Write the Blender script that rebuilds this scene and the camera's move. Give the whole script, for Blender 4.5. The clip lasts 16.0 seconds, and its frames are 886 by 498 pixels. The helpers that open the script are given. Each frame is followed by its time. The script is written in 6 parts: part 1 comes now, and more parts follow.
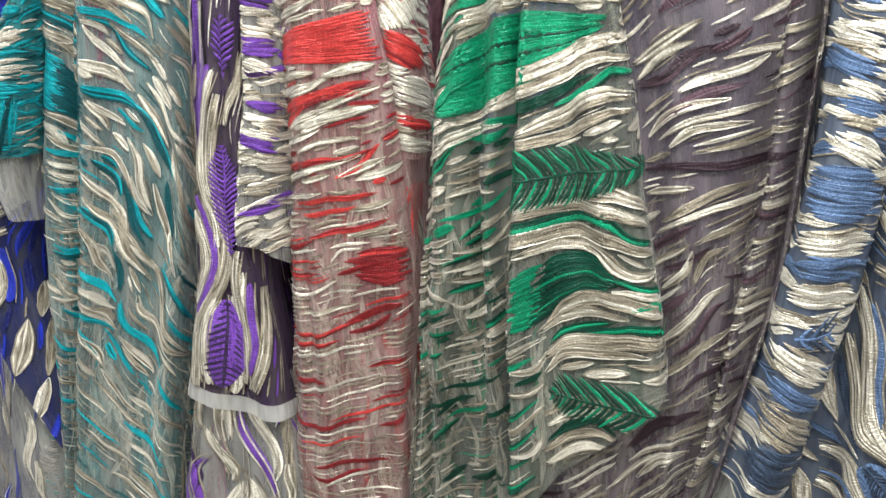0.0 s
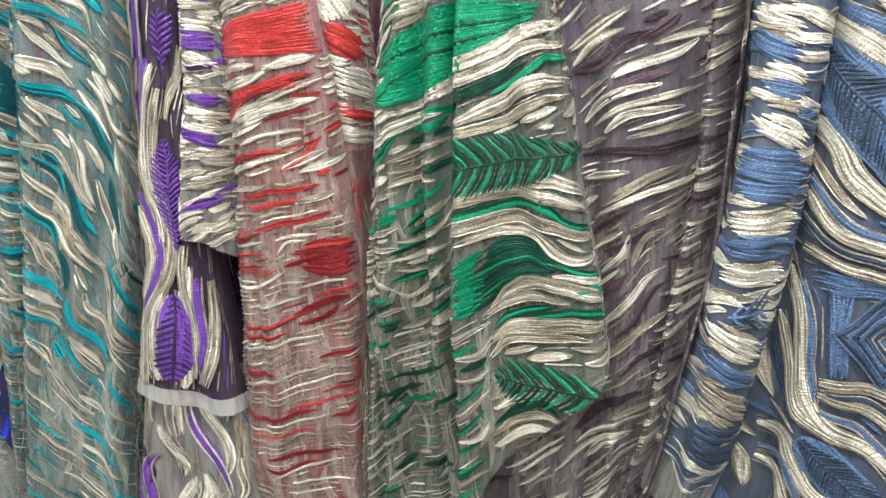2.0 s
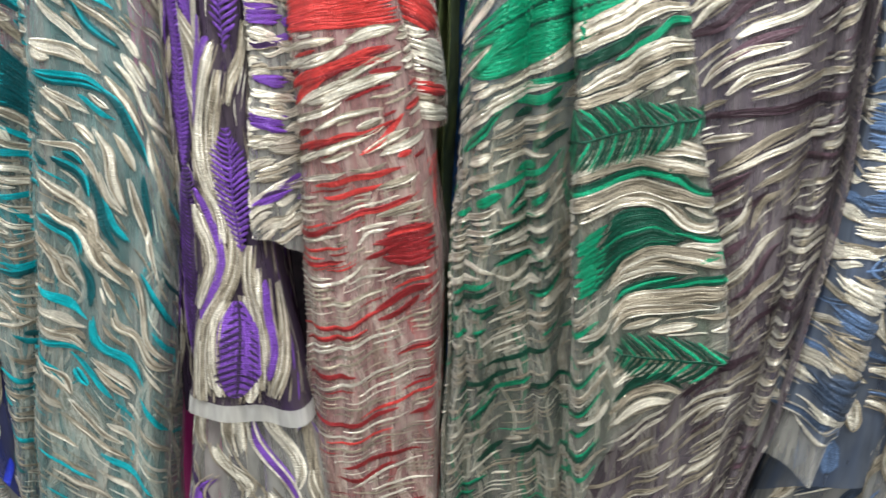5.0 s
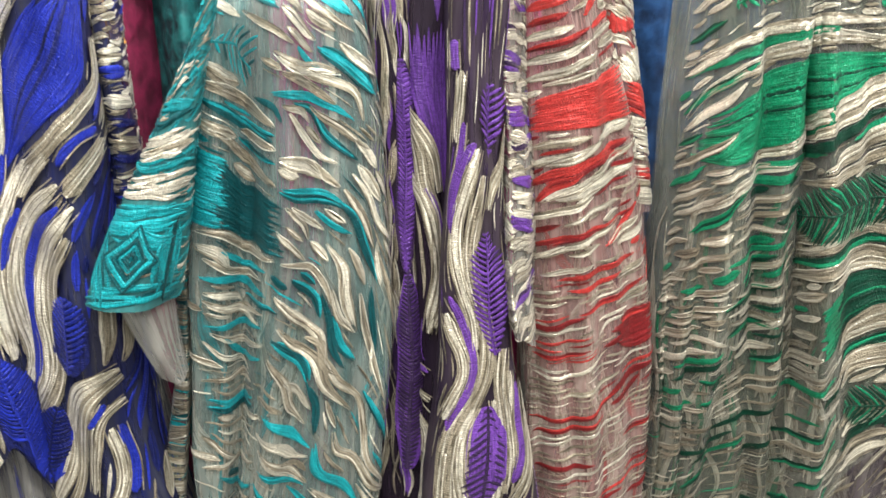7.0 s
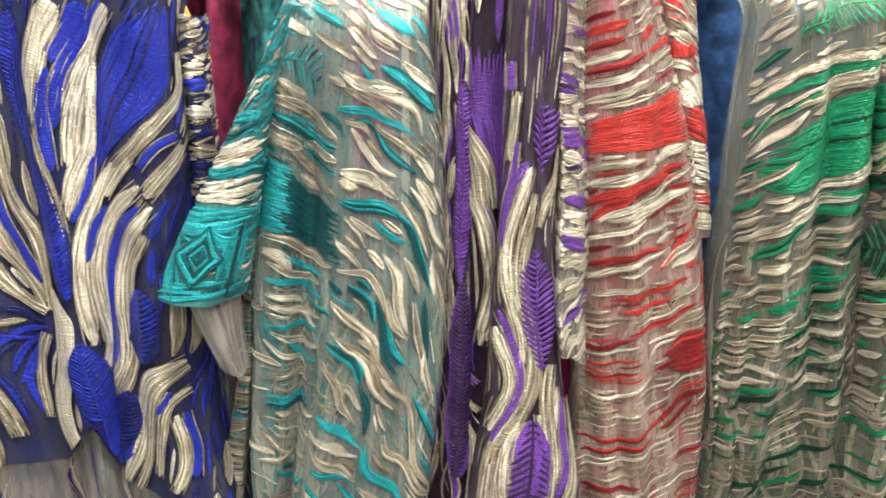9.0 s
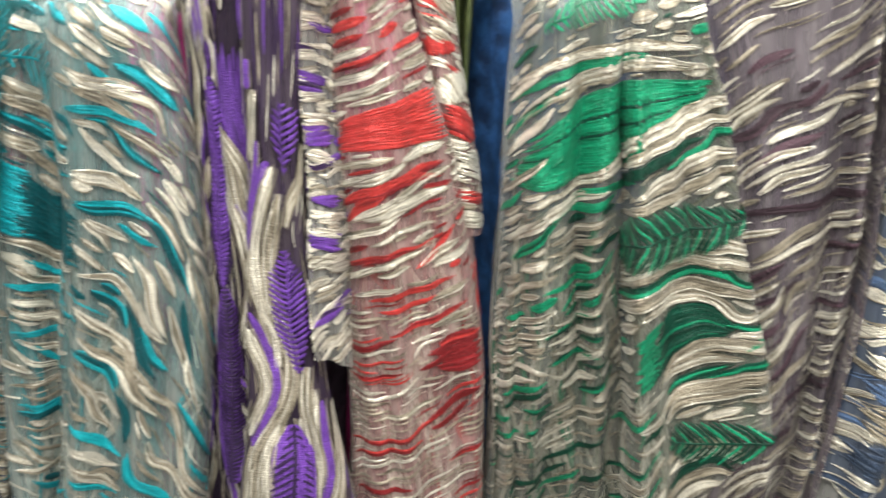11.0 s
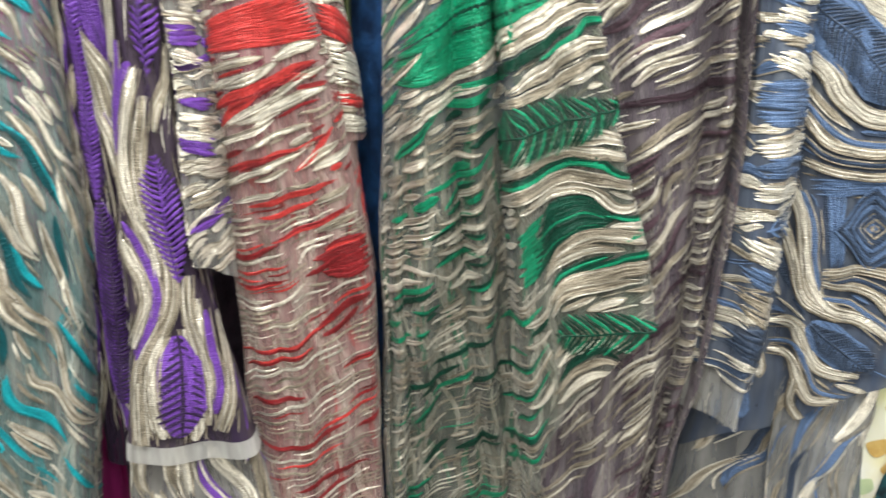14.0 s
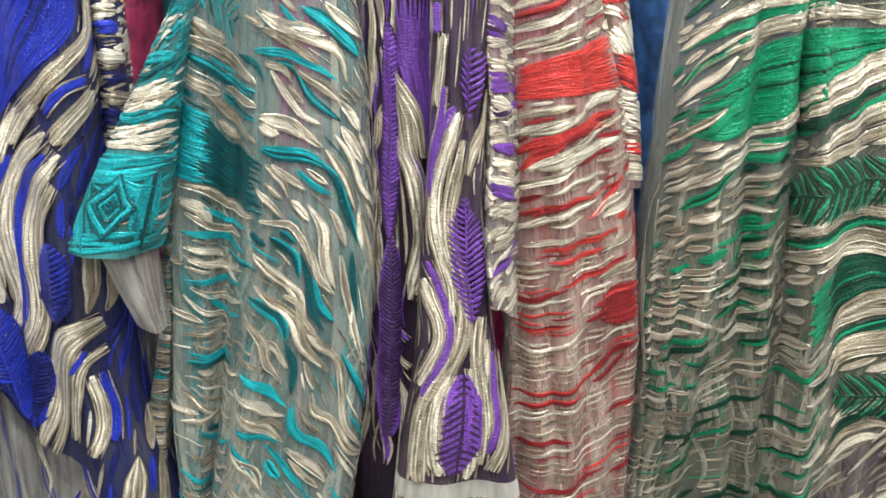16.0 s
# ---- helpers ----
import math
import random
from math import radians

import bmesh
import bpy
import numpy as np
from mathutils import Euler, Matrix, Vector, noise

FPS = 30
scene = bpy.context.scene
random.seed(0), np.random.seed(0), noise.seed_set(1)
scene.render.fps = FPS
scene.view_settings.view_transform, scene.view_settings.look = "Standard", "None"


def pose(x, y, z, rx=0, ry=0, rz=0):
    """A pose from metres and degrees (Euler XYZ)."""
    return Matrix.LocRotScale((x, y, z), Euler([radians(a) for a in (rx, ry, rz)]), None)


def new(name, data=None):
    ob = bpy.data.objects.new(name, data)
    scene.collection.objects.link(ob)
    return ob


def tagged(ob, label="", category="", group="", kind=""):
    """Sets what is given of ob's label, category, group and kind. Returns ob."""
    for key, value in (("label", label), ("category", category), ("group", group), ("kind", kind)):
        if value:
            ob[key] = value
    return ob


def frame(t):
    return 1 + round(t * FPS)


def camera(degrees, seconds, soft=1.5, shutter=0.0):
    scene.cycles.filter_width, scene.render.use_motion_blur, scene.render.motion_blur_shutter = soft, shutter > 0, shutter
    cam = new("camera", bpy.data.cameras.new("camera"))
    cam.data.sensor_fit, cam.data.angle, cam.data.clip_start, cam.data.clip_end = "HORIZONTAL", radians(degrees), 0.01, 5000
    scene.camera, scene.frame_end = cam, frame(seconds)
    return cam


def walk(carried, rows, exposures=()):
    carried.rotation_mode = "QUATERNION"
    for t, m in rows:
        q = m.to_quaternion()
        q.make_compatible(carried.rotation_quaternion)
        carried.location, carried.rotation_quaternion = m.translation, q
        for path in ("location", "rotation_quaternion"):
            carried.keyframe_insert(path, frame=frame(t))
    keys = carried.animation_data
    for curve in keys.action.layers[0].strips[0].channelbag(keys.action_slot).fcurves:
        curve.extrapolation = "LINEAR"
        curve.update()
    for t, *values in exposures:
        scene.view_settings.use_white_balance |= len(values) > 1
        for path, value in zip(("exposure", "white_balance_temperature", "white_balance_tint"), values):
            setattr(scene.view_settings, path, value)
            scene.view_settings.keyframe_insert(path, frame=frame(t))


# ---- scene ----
cam = camera(55.9, 16.0, shutter=0.5)
METRES, EYE, TILT, LEAN, TURN = 1.35, 1.5, -18.0, -3.5, 20.0
ROWS = [
    (0.0, 0.0, 0.0, 0.0, 0.0, 0.0, 0.0),
    (0.5, 0.0038, -0.002, -0.0022, -0.24, -0.45, 0.36),
    (1.0, 0.0091, -0.0045, -0.0048, 0.13, -0.55, 0.8),
    (1.5, 0.014, -0.0066, -0.0061, -1.69, -0.13, 0.88),
    (2.0, 0.0164, -0.0053, -0.0043, -2.21, -0.4, 1.34),
    (2.5, 0.0171, -0.0045, -0.005, -2.57, -0.62, 1.56),
    (3.0, 0.0139, -0.0045, -0.0059, -3.09, -0.99, 1.44),
    (5.5, -0.2336, 0.0779, 0.0233, -15.69, -3.54, 6.59),
    (6.0, -0.306, 0.1374, 0.0535, -18.12, -4.25, 7.81),
    (6.5, -0.3857, 0.1561, 0.0786, -24.15, -3.4, 10.92),
    (7.0, -0.4233, 0.1528, 0.0918, -27.01, -2.28, 11.12),
    (7.5, -0.4347, 0.142, 0.0901, -26.74, -1.06, 11.32),
    (8.0, -0.4485, 0.1408, 0.0883, -23.33, -0.39, 9.99),
    (10.5, -0.2932, 0.0874, 0.0654, -19.16, 0.84, 8.0),
    (11.0, -0.2767, 0.0842, 0.0631, -22.98, -0.23, 9.14),
    (11.5, -0.2569, 0.0721, 0.0568, -26.37, -0.4, 10.71),
    (12.0, -0.2418, 0.0609, 0.049, -28.21, -0.7, 12.46),
    (12.5, -0.2356, 0.0531, 0.0398, -30.41, -0.99, 13.25),
    (13.0, -0.2334, 0.0513, 0.0261, -30.39, -1.77, 13.21),
    (13.5, -0.2337, 0.0599, 0.0196, -29.61, -3.7, 12.67),
    (14.0, -0.2481, 0.0714, 0.015, -27.21, -3.54, 11.49),
    (14.5, -0.2892, 0.0896, 0.0271, -24.53, -2.96, 9.67),
    (15.0, -0.3379, 0.1149, 0.0431, -22.99, -2.06, 8.87),
    (15.5, -0.3689, 0.1287, 0.054, -23.76, -1.96, 8.83),
    (16.0, -0.3882, 0.1343, 0.0586, -23.55, -1.32, 8.89),
]
walk(cam, [(t, pose(0, 0, EYE, TILT, LEAN, TURN) @ pose(METRES * x, METRES * y, METRES * z, 90 + pitch, roll, yaw)) for t, x, y, z, yaw, pitch, roll in ROWS],
     [(0.0, 0.0, 6500, 10), (5.5, 0.0, 6450, 10), (7.0, 0.0, 6950, 10), (8.0, 0.0, 7700, 10), (10.5, 0.0, 6850, 10), (11.0, 0.0, 6800, 10), (12.5, 0.0, 6600, 10), (16.0, 0.0, 6850, 10)])

# ---- light: a shop ceiling with fluorescent panels ----
world = bpy.data.worlds.new("shop_air")
world.use_nodes = True
world.node_tree.nodes["Background"].inputs[0].default_value = (0.9, 0.95, 1.0, 1)
world.node_tree.nodes["Background"].inputs[1].default_value = 0.02
scene.world = world
scene.view_settings.exposure = 0.0


def lamp(x, y, sx, sy, watts, colour=(0.97, 1.0, 0.96)):
    d = bpy.data.lights.new("ceiling_lamp", "AREA")
    d.shape, d.size, d.size_y, d.energy, d.color = "RECTANGLE", sx, sy, watts, colour
    ob = new("ceiling_lamp_light", d)
    ob.matrix_world = pose(x, y, 2.74)
    return ob


PANELS = [(-0.95, 0.1), (0.35, 0.1), (-0.95, -1.75), (0.35, -1.75), (-0.3, 1.35)]
for px_, py_ in PANELS:
    lamp(px_, py_, 1.15, 0.28, 48)


# ---- materials ----
def nodes(name):
    m = bpy.data.materials.new(name)
    m.use_nodes = True
    t = m.node_tree
    return m, t.nodes, t.links, t.nodes["Principled BSDF"]


def mixed(n, l, a, b, fac):
    mx = n.new("ShaderNodeMix")
    mx.data_type = "RGBA"
    mx.inputs[6].default_value, mx.inputs[7].default_value = (*a, 1), (*b, 1)
    l.new(fac, mx.inputs[0])
    return mx.outputs[2]


def noise_fac(n, l, scale, detail=3, lo=0.35, hi=0.65, coords="Object", stretch=None):
    tc = n.new("ShaderNodeTexCoord")
    nz = n.new("ShaderNodeTexNoise")
    nz.inputs["Scale"].default_value, nz.inputs["Detail"].default_value = scale, detail
    l.new(tc.outputs[coords], nz.inputs["Vector"])
    if stretch:
        mp = n.new("ShaderNodeMapping")
        mp.inputs["Scale"].default_value = stretch
        l.new(tc.outputs[coords], mp.inputs["Vector"])
        l.new(mp.outputs[0], nz.inputs["Vector"])
    r = n.new("ShaderNodeMapRange")
    r.inputs[1].default_value, r.inputs[2].default_value = lo, hi
    l.new(nz.outputs["Fac"], r.inputs[0])
    return r.outputs[0]


def thread(name, colour, dark, metal, rough, sheen=0.2):
    """Satin embroidery thread: fine cords that run along each stroke, each stroke a shade of its own."""
    m, n, l, p = nodes(name)
    tc = n.new("ShaderNodeTexCoord")
    mp = n.new("ShaderNodeMapping")
    mp.inputs["Scale"].default_value = (40, 620, 1)
    l.new(tc.outputs["UV"], mp.inputs["Vector"])
    nz = n.new("ShaderNodeTexNoise")
    nz.inputs["Scale"].default_value, nz.inputs["Detail"].default_value = 1.0, 3.0
    l.new(mp.outputs[0], nz.inputs["Vector"])
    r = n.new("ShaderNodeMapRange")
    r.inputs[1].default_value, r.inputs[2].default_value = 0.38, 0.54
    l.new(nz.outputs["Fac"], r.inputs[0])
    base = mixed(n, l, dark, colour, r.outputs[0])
    geo = n.new("ShaderNodeNewGeometry")
    hsv = n.new("ShaderNodeHueSaturation")
    sh = n.new("ShaderNodeMapRange")
    sh.inputs[3].default_value, sh.inputs[4].default_value = 0.72, 1.15
    l.new(geo.outputs["Random Per Island"], sh.inputs[0])
    l.new(sh.outputs[0], hsv.inputs["Value"])
    l.new(base, hsv.inputs["Color"])
    fleck = n.new("ShaderNodeMapRange")
    fleck.inputs[3].default_value, fleck.inputs[4].default_value = 0.62, 1.22
    l.new(noise_fac(n, l, 750, 2, 0.3, 0.7), fleck.inputs[0])
    glow = n.new("ShaderNodeHueSaturation")
    l.new(fleck.outputs[0], glow.inputs["Value"])
    l.new(hsv.outputs[0], glow.inputs["Color"])
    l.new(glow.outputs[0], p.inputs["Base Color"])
    bp = n.new("ShaderNodeBump")
    bp.inputs["Strength"].default_value, bp.inputs["Distance"].default_value = 1.0, 0.0014
    cross = n.new("ShaderNodeMapping")
    cross.inputs["Scale"].default_value = (760, 90, 1)
    l.new(tc.outputs["UV"], cross.inputs["Vector"])
    stitch = n.new("ShaderNodeTexNoise")
    stitch.inputs["Scale"].default_value = 1.0
    l.new(cross.outputs[0], stitch.inputs["Vector"])
    both = n.new("ShaderNodeMath")
    both.operation = "ADD"
    l.new(nz.outputs["Fac"], both.inputs[0])
    l.new(stitch.outputs["Fac"], both.inputs[1])
    l.new(both.outputs[0], bp.inputs["Height"])
    l.new(bp.outputs[0], p.inputs["Normal"])
    p.inputs["Metallic"].default_value, p.inputs["Roughness"].default_value = metal, rough
    p.inputs["Sheen Weight"].default_value = sheen
    p.inputs["Specular IOR Level"].default_value = 0.5 if metal > 0.2 else 0.25
    return m


def sheer(name, colour, cover, streak=None):
    """Thin organza: light passes between its threads."""
    m, n, l, p = nodes(name)
    other = streak or tuple(c * 0.72 for c in colour)
    base = mixed(n, l, other, colour, noise_fac(n, l, 1.0, 4, 0.35, 0.65, "UV", (75, 7, 1)))
    p.inputs["Specular IOR Level"].default_value = 0.2
    l.new(base, p.inputs["Base Color"])
    p.inputs["Roughness"].default_value = 0.5
    p.inputs["Sheen Weight"].default_value = 0.3 if colour[0] > 0.25 else 0.0
    tl = n.new("ShaderNodeBsdfTranslucent")
    l.new(base, tl.inputs["Color"])
    m1 = n.new("ShaderNodeMixShader")
    m1.inputs[0].default_value = 0.3
    l.new(p.outputs[0], m1.inputs[1])
    l.new(tl.outputs[0], m1.inputs[2])
    tr = n.new("ShaderNodeBsdfTransparent")
    m2 = n.new("ShaderNodeMixShader")
    mr = n.new("ShaderNodeMapRange")
    mr.inputs[3].default_value, mr.inputs[4].default_value = cover - 0.2, cover + 0.1
    l.new(noise_fac(n, l, 1.0, 3, 0.35, 0.65, "UV", (170, 14, 1)), mr.inputs[0])
    l.new(mr.outputs[0], m2.inputs[0])
    l.new(tr.outputs[0], m2.inputs[1])
    l.new(m1.outputs[0], m2.inputs[2])
    l.new(m2.outputs[0], n["Material Output"].inputs["Surface"])
    wv = n.new("ShaderNodeTexNoise")
    wv.inputs["Scale"].default_value = 900
    tc = n.new("ShaderNodeTexCoord")
    l.new(tc.outputs["UV"], wv.inputs["Vector"])
    bp = n.new("ShaderNodeBump")
    bp.inputs["Strength"].default_value, bp.inputs["Distance"].default_value = 0.35, 0.0005
    l.new(wv.outputs["Fac"], bp.inputs["Height"])
    l.new(bp.outputs[0], p.inputs["Normal"])
    return m


def plain(name, a, b, scale, rough=0.7, metal=0.0, bump=0.3, lo=0.35, hi=0.65):
    m, n, l, p = nodes(name)
    f = noise_fac(n, l, scale, 5, lo, hi)
    l.new(mixed(n, l, a, b, f), p.inputs["Base Color"])
    p.inputs["Roughness"].default_value, p.inputs["Metallic"].default_value = rough, metal
    bp = n.new("ShaderNodeBump")
    bp.inputs["Strength"].default_value, bp.inputs["Distance"].default_value = bump, 0.002
    l.new(f, bp.inputs["Height"])
    l.new(bp.outputs[0], p.inputs["Normal"])
    return m


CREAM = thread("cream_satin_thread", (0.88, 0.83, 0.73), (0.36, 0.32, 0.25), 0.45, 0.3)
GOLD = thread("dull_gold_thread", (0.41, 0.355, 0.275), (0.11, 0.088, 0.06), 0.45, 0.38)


def palette(name, colour, deep):
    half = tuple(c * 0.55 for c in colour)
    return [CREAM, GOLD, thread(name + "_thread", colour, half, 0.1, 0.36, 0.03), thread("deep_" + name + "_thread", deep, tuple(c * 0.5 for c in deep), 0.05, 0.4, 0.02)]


TEAL_SET = palette("teal", (0.0, 0.36, 0.43), (0.0, 0.09, 0.11))
PURPLE_SET = palette("purple", (0.16, 0.055, 0.38), (0.045, 0.02, 0.085))
RED_SET = palette("coral_red", (0.54, 0.044, 0.042), (0.24, 0.015, 0.02))
GREEN_SET = palette("emerald", (0.0, 0.26, 0.13), (0.0, 0.05, 0.03))
PLUM_SET = palette("plum", (0.10, 0.055, 0.075), (0.05, 0.028, 0.04))
STEEL_SET = palette("steel_blue", (0.10, 0.165, 0.31), (0.04, 0.062, 0.11))
ROYAL_SET = palette("royal_blue", (0.012, 0.03, 0.42), (0.008, 0.014, 0.13))
TEAL_CLOTH = sheer("teal_grey_organza", (0.36, 0.38, 0.36), 0.48, (0.14, 0.29, 0.30))
TEAL_SOLID = sheer("teal_ground_cloth", (0.05, 0.24, 0.26), 0.93)
PURPLE_CLOTH = sheer("purple_grey_organza", (0.085, 0.065, 0.085), 0.93, (0.045, 0.028, 0.065))
RED_CLOTH = sheer("rose_grey_organza", (0.58, 0.42, 0.40), 0.5, (0.36, 0.16, 0.16))
GREEN_CLOTH = sheer("green_grey_organza", (0.31, 0.305, 0.27), 0.46, (0.16, 0.2, 0.16))
MAUVE_CLOTH = sheer("mauve_grey_organza", (0.25, 0.218, 0.238), 0.65, (0.135, 0.11, 0.138))
STEEL_CLOTH = sheer("slate_blue_organza", (0.13, 0.15, 0.19), 0.9, (0.08, 0.105, 0.17))
ROYAL_CLOTH = sheer("blue_grey_organza", (0.05, 0.053, 0.09), 0.93, (0.015, 0.022, 0.12))
# the purple organza again, with the shade of the set-back panels in its colour
PURPLE_SHADED = sheer("shaded_purple_organza", (0.03, 0.02, 0.034), 0.96, (0.022, 0.013, 0.03))
LINING = sheer("pale_grey_lining", (0.5, 0.49, 0.47), 0.5)
HEM = sheer("white_hem_tape", (0.58, 0.57, 0.56), 0.8)

# ---- drapery ----
LEVELS = (1.50, 1.28, 1.06)


def along(z, a, b, c):
    """A value given at the three levels, carried smoothly to the height z and straight on past the ends."""
    z = np.asarray(z, float)
    zc = np.clip(z, 1.0, 1.53)
    l0, l1, l2 = LEVELS
    q = a * (zc - l1) * (zc - l2) / ((l0 - l1) * (l0 - l2)) + b * (zc - l0) * (zc - l2) / ((l1 - l0) * (l1 - l2)) + c * (zc - l0) * (zc - l1) / ((l2 - l0) * (l2 - l1))
    slope = np.where(z > 1.53, (a - b) / (l0 - l1), np.where(z < 1.0, (b - c) / (l1 - l2), 0.0))
    return q + np.clip(slope, -0.3, 0.3) * (z - zc)


class Drape:
    """A hanging cloth: fold lines from left to right, each (x at three levels, depth at three levels).
    s runs across it in metres, v up it in metres; past the shoulder it rolls back."""

    def __init__(self, lines, top, bottom, shoulder=9.0, roll=0.03, ripple=0.0018, phase=0.0, back=0.0, fold=0.0024, pitch=0.034):
        self.lines, self.shoulder, self.roll, self.ripple, self.phase, self.back, self.fold, self.pitch = lines, shoulder, roll, ripple, phase, back, fold, pitch
        mid = np.array([(l[1], l[4]) for l in lines])
        self.knots = np.concatenate([[0], np.cumsum(np.hypot(*np.diff(mid, axis=0).T))])
        self.width = float(self.knots[-1])
        self.top, self.bottom = top, bottom

    def edge(self, e, s):
        if isinstance(e, (int, float)):
            return np.full(np.shape(s), float(e))
        f = [p[0] * self.width for p in e]
        return np.interp(s, f, [p[1] for p in e])

    def at(self, s, v):
        s, v = np.broadcast_arrays(np.asarray(s, float), np.asarray(v, float))
        over = np.clip((v - self.shoulder) / self.roll, 0, 1.5)
        z = np.where(v > self.shoulder, self.shoulder + self.roll * np.sin(over), v)
        zz = np.minimum(v, self.shoulder)
        px = np.stack([along(zz, *l[:3]) for l in self.lines])
        py = np.stack([along(zz, *l[3:6]) for l in self.lines])
        k = self.knots
        i = np.clip(np.searchsorted(k, s, side="right") - 1, 0, len(k) - 2)
        h = (k[1:] - k[:-1])
        t = np.clip((s - k[i]) / h[i], 0, 1)

        def take(p, j):
            return np.take_along_axis(p, np.clip(j, 0, len(k) - 1)[None], 0)[0]

        def spline(p):
            def tangent(j):
                jl, jr = np.clip(j - 1, 0, len(k) - 1), np.clip(j + 1, 0, len(k) - 1)
                return (take(p, jr) - take(p, jl)) / (k[jr] - k[jl])
            p0, p1, m0, m1 = take(p, i), take(p, i + 1), tangent(i) * h[i], tangent(i + 1) * h[i]
            t2, t3 = t * t, t * t * t
            return (2 * t3 - 3 * t2 + 1) * p0 + (t3 - 2 * t2 + t) * m0 + (-2 * t3 + 3 * t2) * p1 + (t3 - t2) * m1

        x, y = spline(px), spline(py)
        f = self.phase
        y = y + self.ripple * (np.sin(s * 170 + v * 14 + f) + 0.8 * np.sin(s * 90 - v * 23 + 2 * f) + 0.5 * np.sin(v * 75 + s * 40 + 3 * f))
        deep = np.clip((1.56 - v) / 0.45, 0.15, 1.2) * (0.65 + 0.35 * np.sin(v * 9 + s * 12 + f))
        w = np.sin((s + 0.006 * np.sin(v * 8 + f)) * 2 * np.pi / self.pitch + 1.7 * f + 1.3 * np.sin(s * 37 + f))
        y = y + self.fold * deep * (w + 0.35 * w * w)
        x = x + self.ripple * 0.8 * np.sin(v * 31 + s * 25 + f)
        y = y + 2.2 * self.roll * (1 - np.cos(over)) + self.back
        return np.stack([x, y, z], -1)

    def normal(self, s, v):
        e = 0.0015
        a = self.at(s + e, v) - self.at(s - e, v)
        b = self.at(s, v + e) - self.at(s, v - e)
        n = np.cross(a, b)
        return n / (np.linalg.norm(n, axis=-1, keepdims=True) + 1e-12)


def part(name, bm_or_mesh, material, parent, label="", kind=""):
    me = bm_or_mesh
    if isinstance(me, bmesh.types.BMesh):
        me = bpy.data.meshes.new(name)
        bm_or_mesh.to_mesh(me)
        bm_or_mesh.free()
    ob = new(name, me)
    for mt in (material if isinstance(material, list) else [material]):
        me.materials.append(mt)
    ob.parent = parent
    return tagged(ob, label, kind=kind)


def grid_mesh(name, pos, uv, loop=False):
    """A smooth sheet from an array of points (rows, columns, 3)."""
    r, c = pos.shape[:2]
    k = np.arange(r * c).reshape(r, c)
    q = np.stack([k[:-1, :-1], k[:-1, 1:], k[1:, 1:], k[1:, :-1]], -1).reshape(-1, 4)
    return quads_mesh(name, pos.reshape(-1, 3), q, uv.reshape(-1, 2))


def quads_mesh(name, pts, quads, uv, mats=None):
    me = bpy.data.meshes.new(name)
    me.vertices.add(len(pts))
    me.vertices.foreach_set("co", np.ascontiguousarray(pts, np.float32).ravel())
    me.loops.add(quads.size)
    me.loops.foreach_set("vertex_index", quads.ravel().astype(np.int32))
    me.polygons.add(len(quads))
    me.polygons.foreach_set("loop_start", np.arange(0, quads.size, 4, dtype=np.int32))
    me.polygons.foreach_set("use_smooth", np.ones(len(quads), bool))
    if mats is not None:
        me.polygons.foreach_set("material_index", np.asarray(mats, np.int32))
    lay = me.uv_layers.new(name="UVMap")
    lay.data.foreach_set("uv", np.ascontiguousarray(uv[quads.ravel()], np.float32).ravel())
    me.update(calc_edges=True)
    me.validate()
    return me


def cloth(name, d, material, parent, label="", step=0.0026, lift=0.0, bottom=None, top=None):
    ns = max(12, int(d.width / step))
    s = np.linspace(0, d.width, ns)
    lo = d.edge(d.bottom if bottom is None else bottom, s)
    hi = d.edge(d.top if top is None else top, s)
    nv = max(10, int((hi - lo).max() / (step * 2.2)))
    f = np.linspace(0, 1, nv)[:, None]
    v = lo + (hi - lo) * f
    ss = np.broadcast_to(s, v.shape)
    pos = d.at(ss, v)
    if lift:
        pos = pos + lift * d.normal(ss, v)
    return part(name, grid_mesh(name, pos, np.stack([ss, v], -1)), material, parent, label)


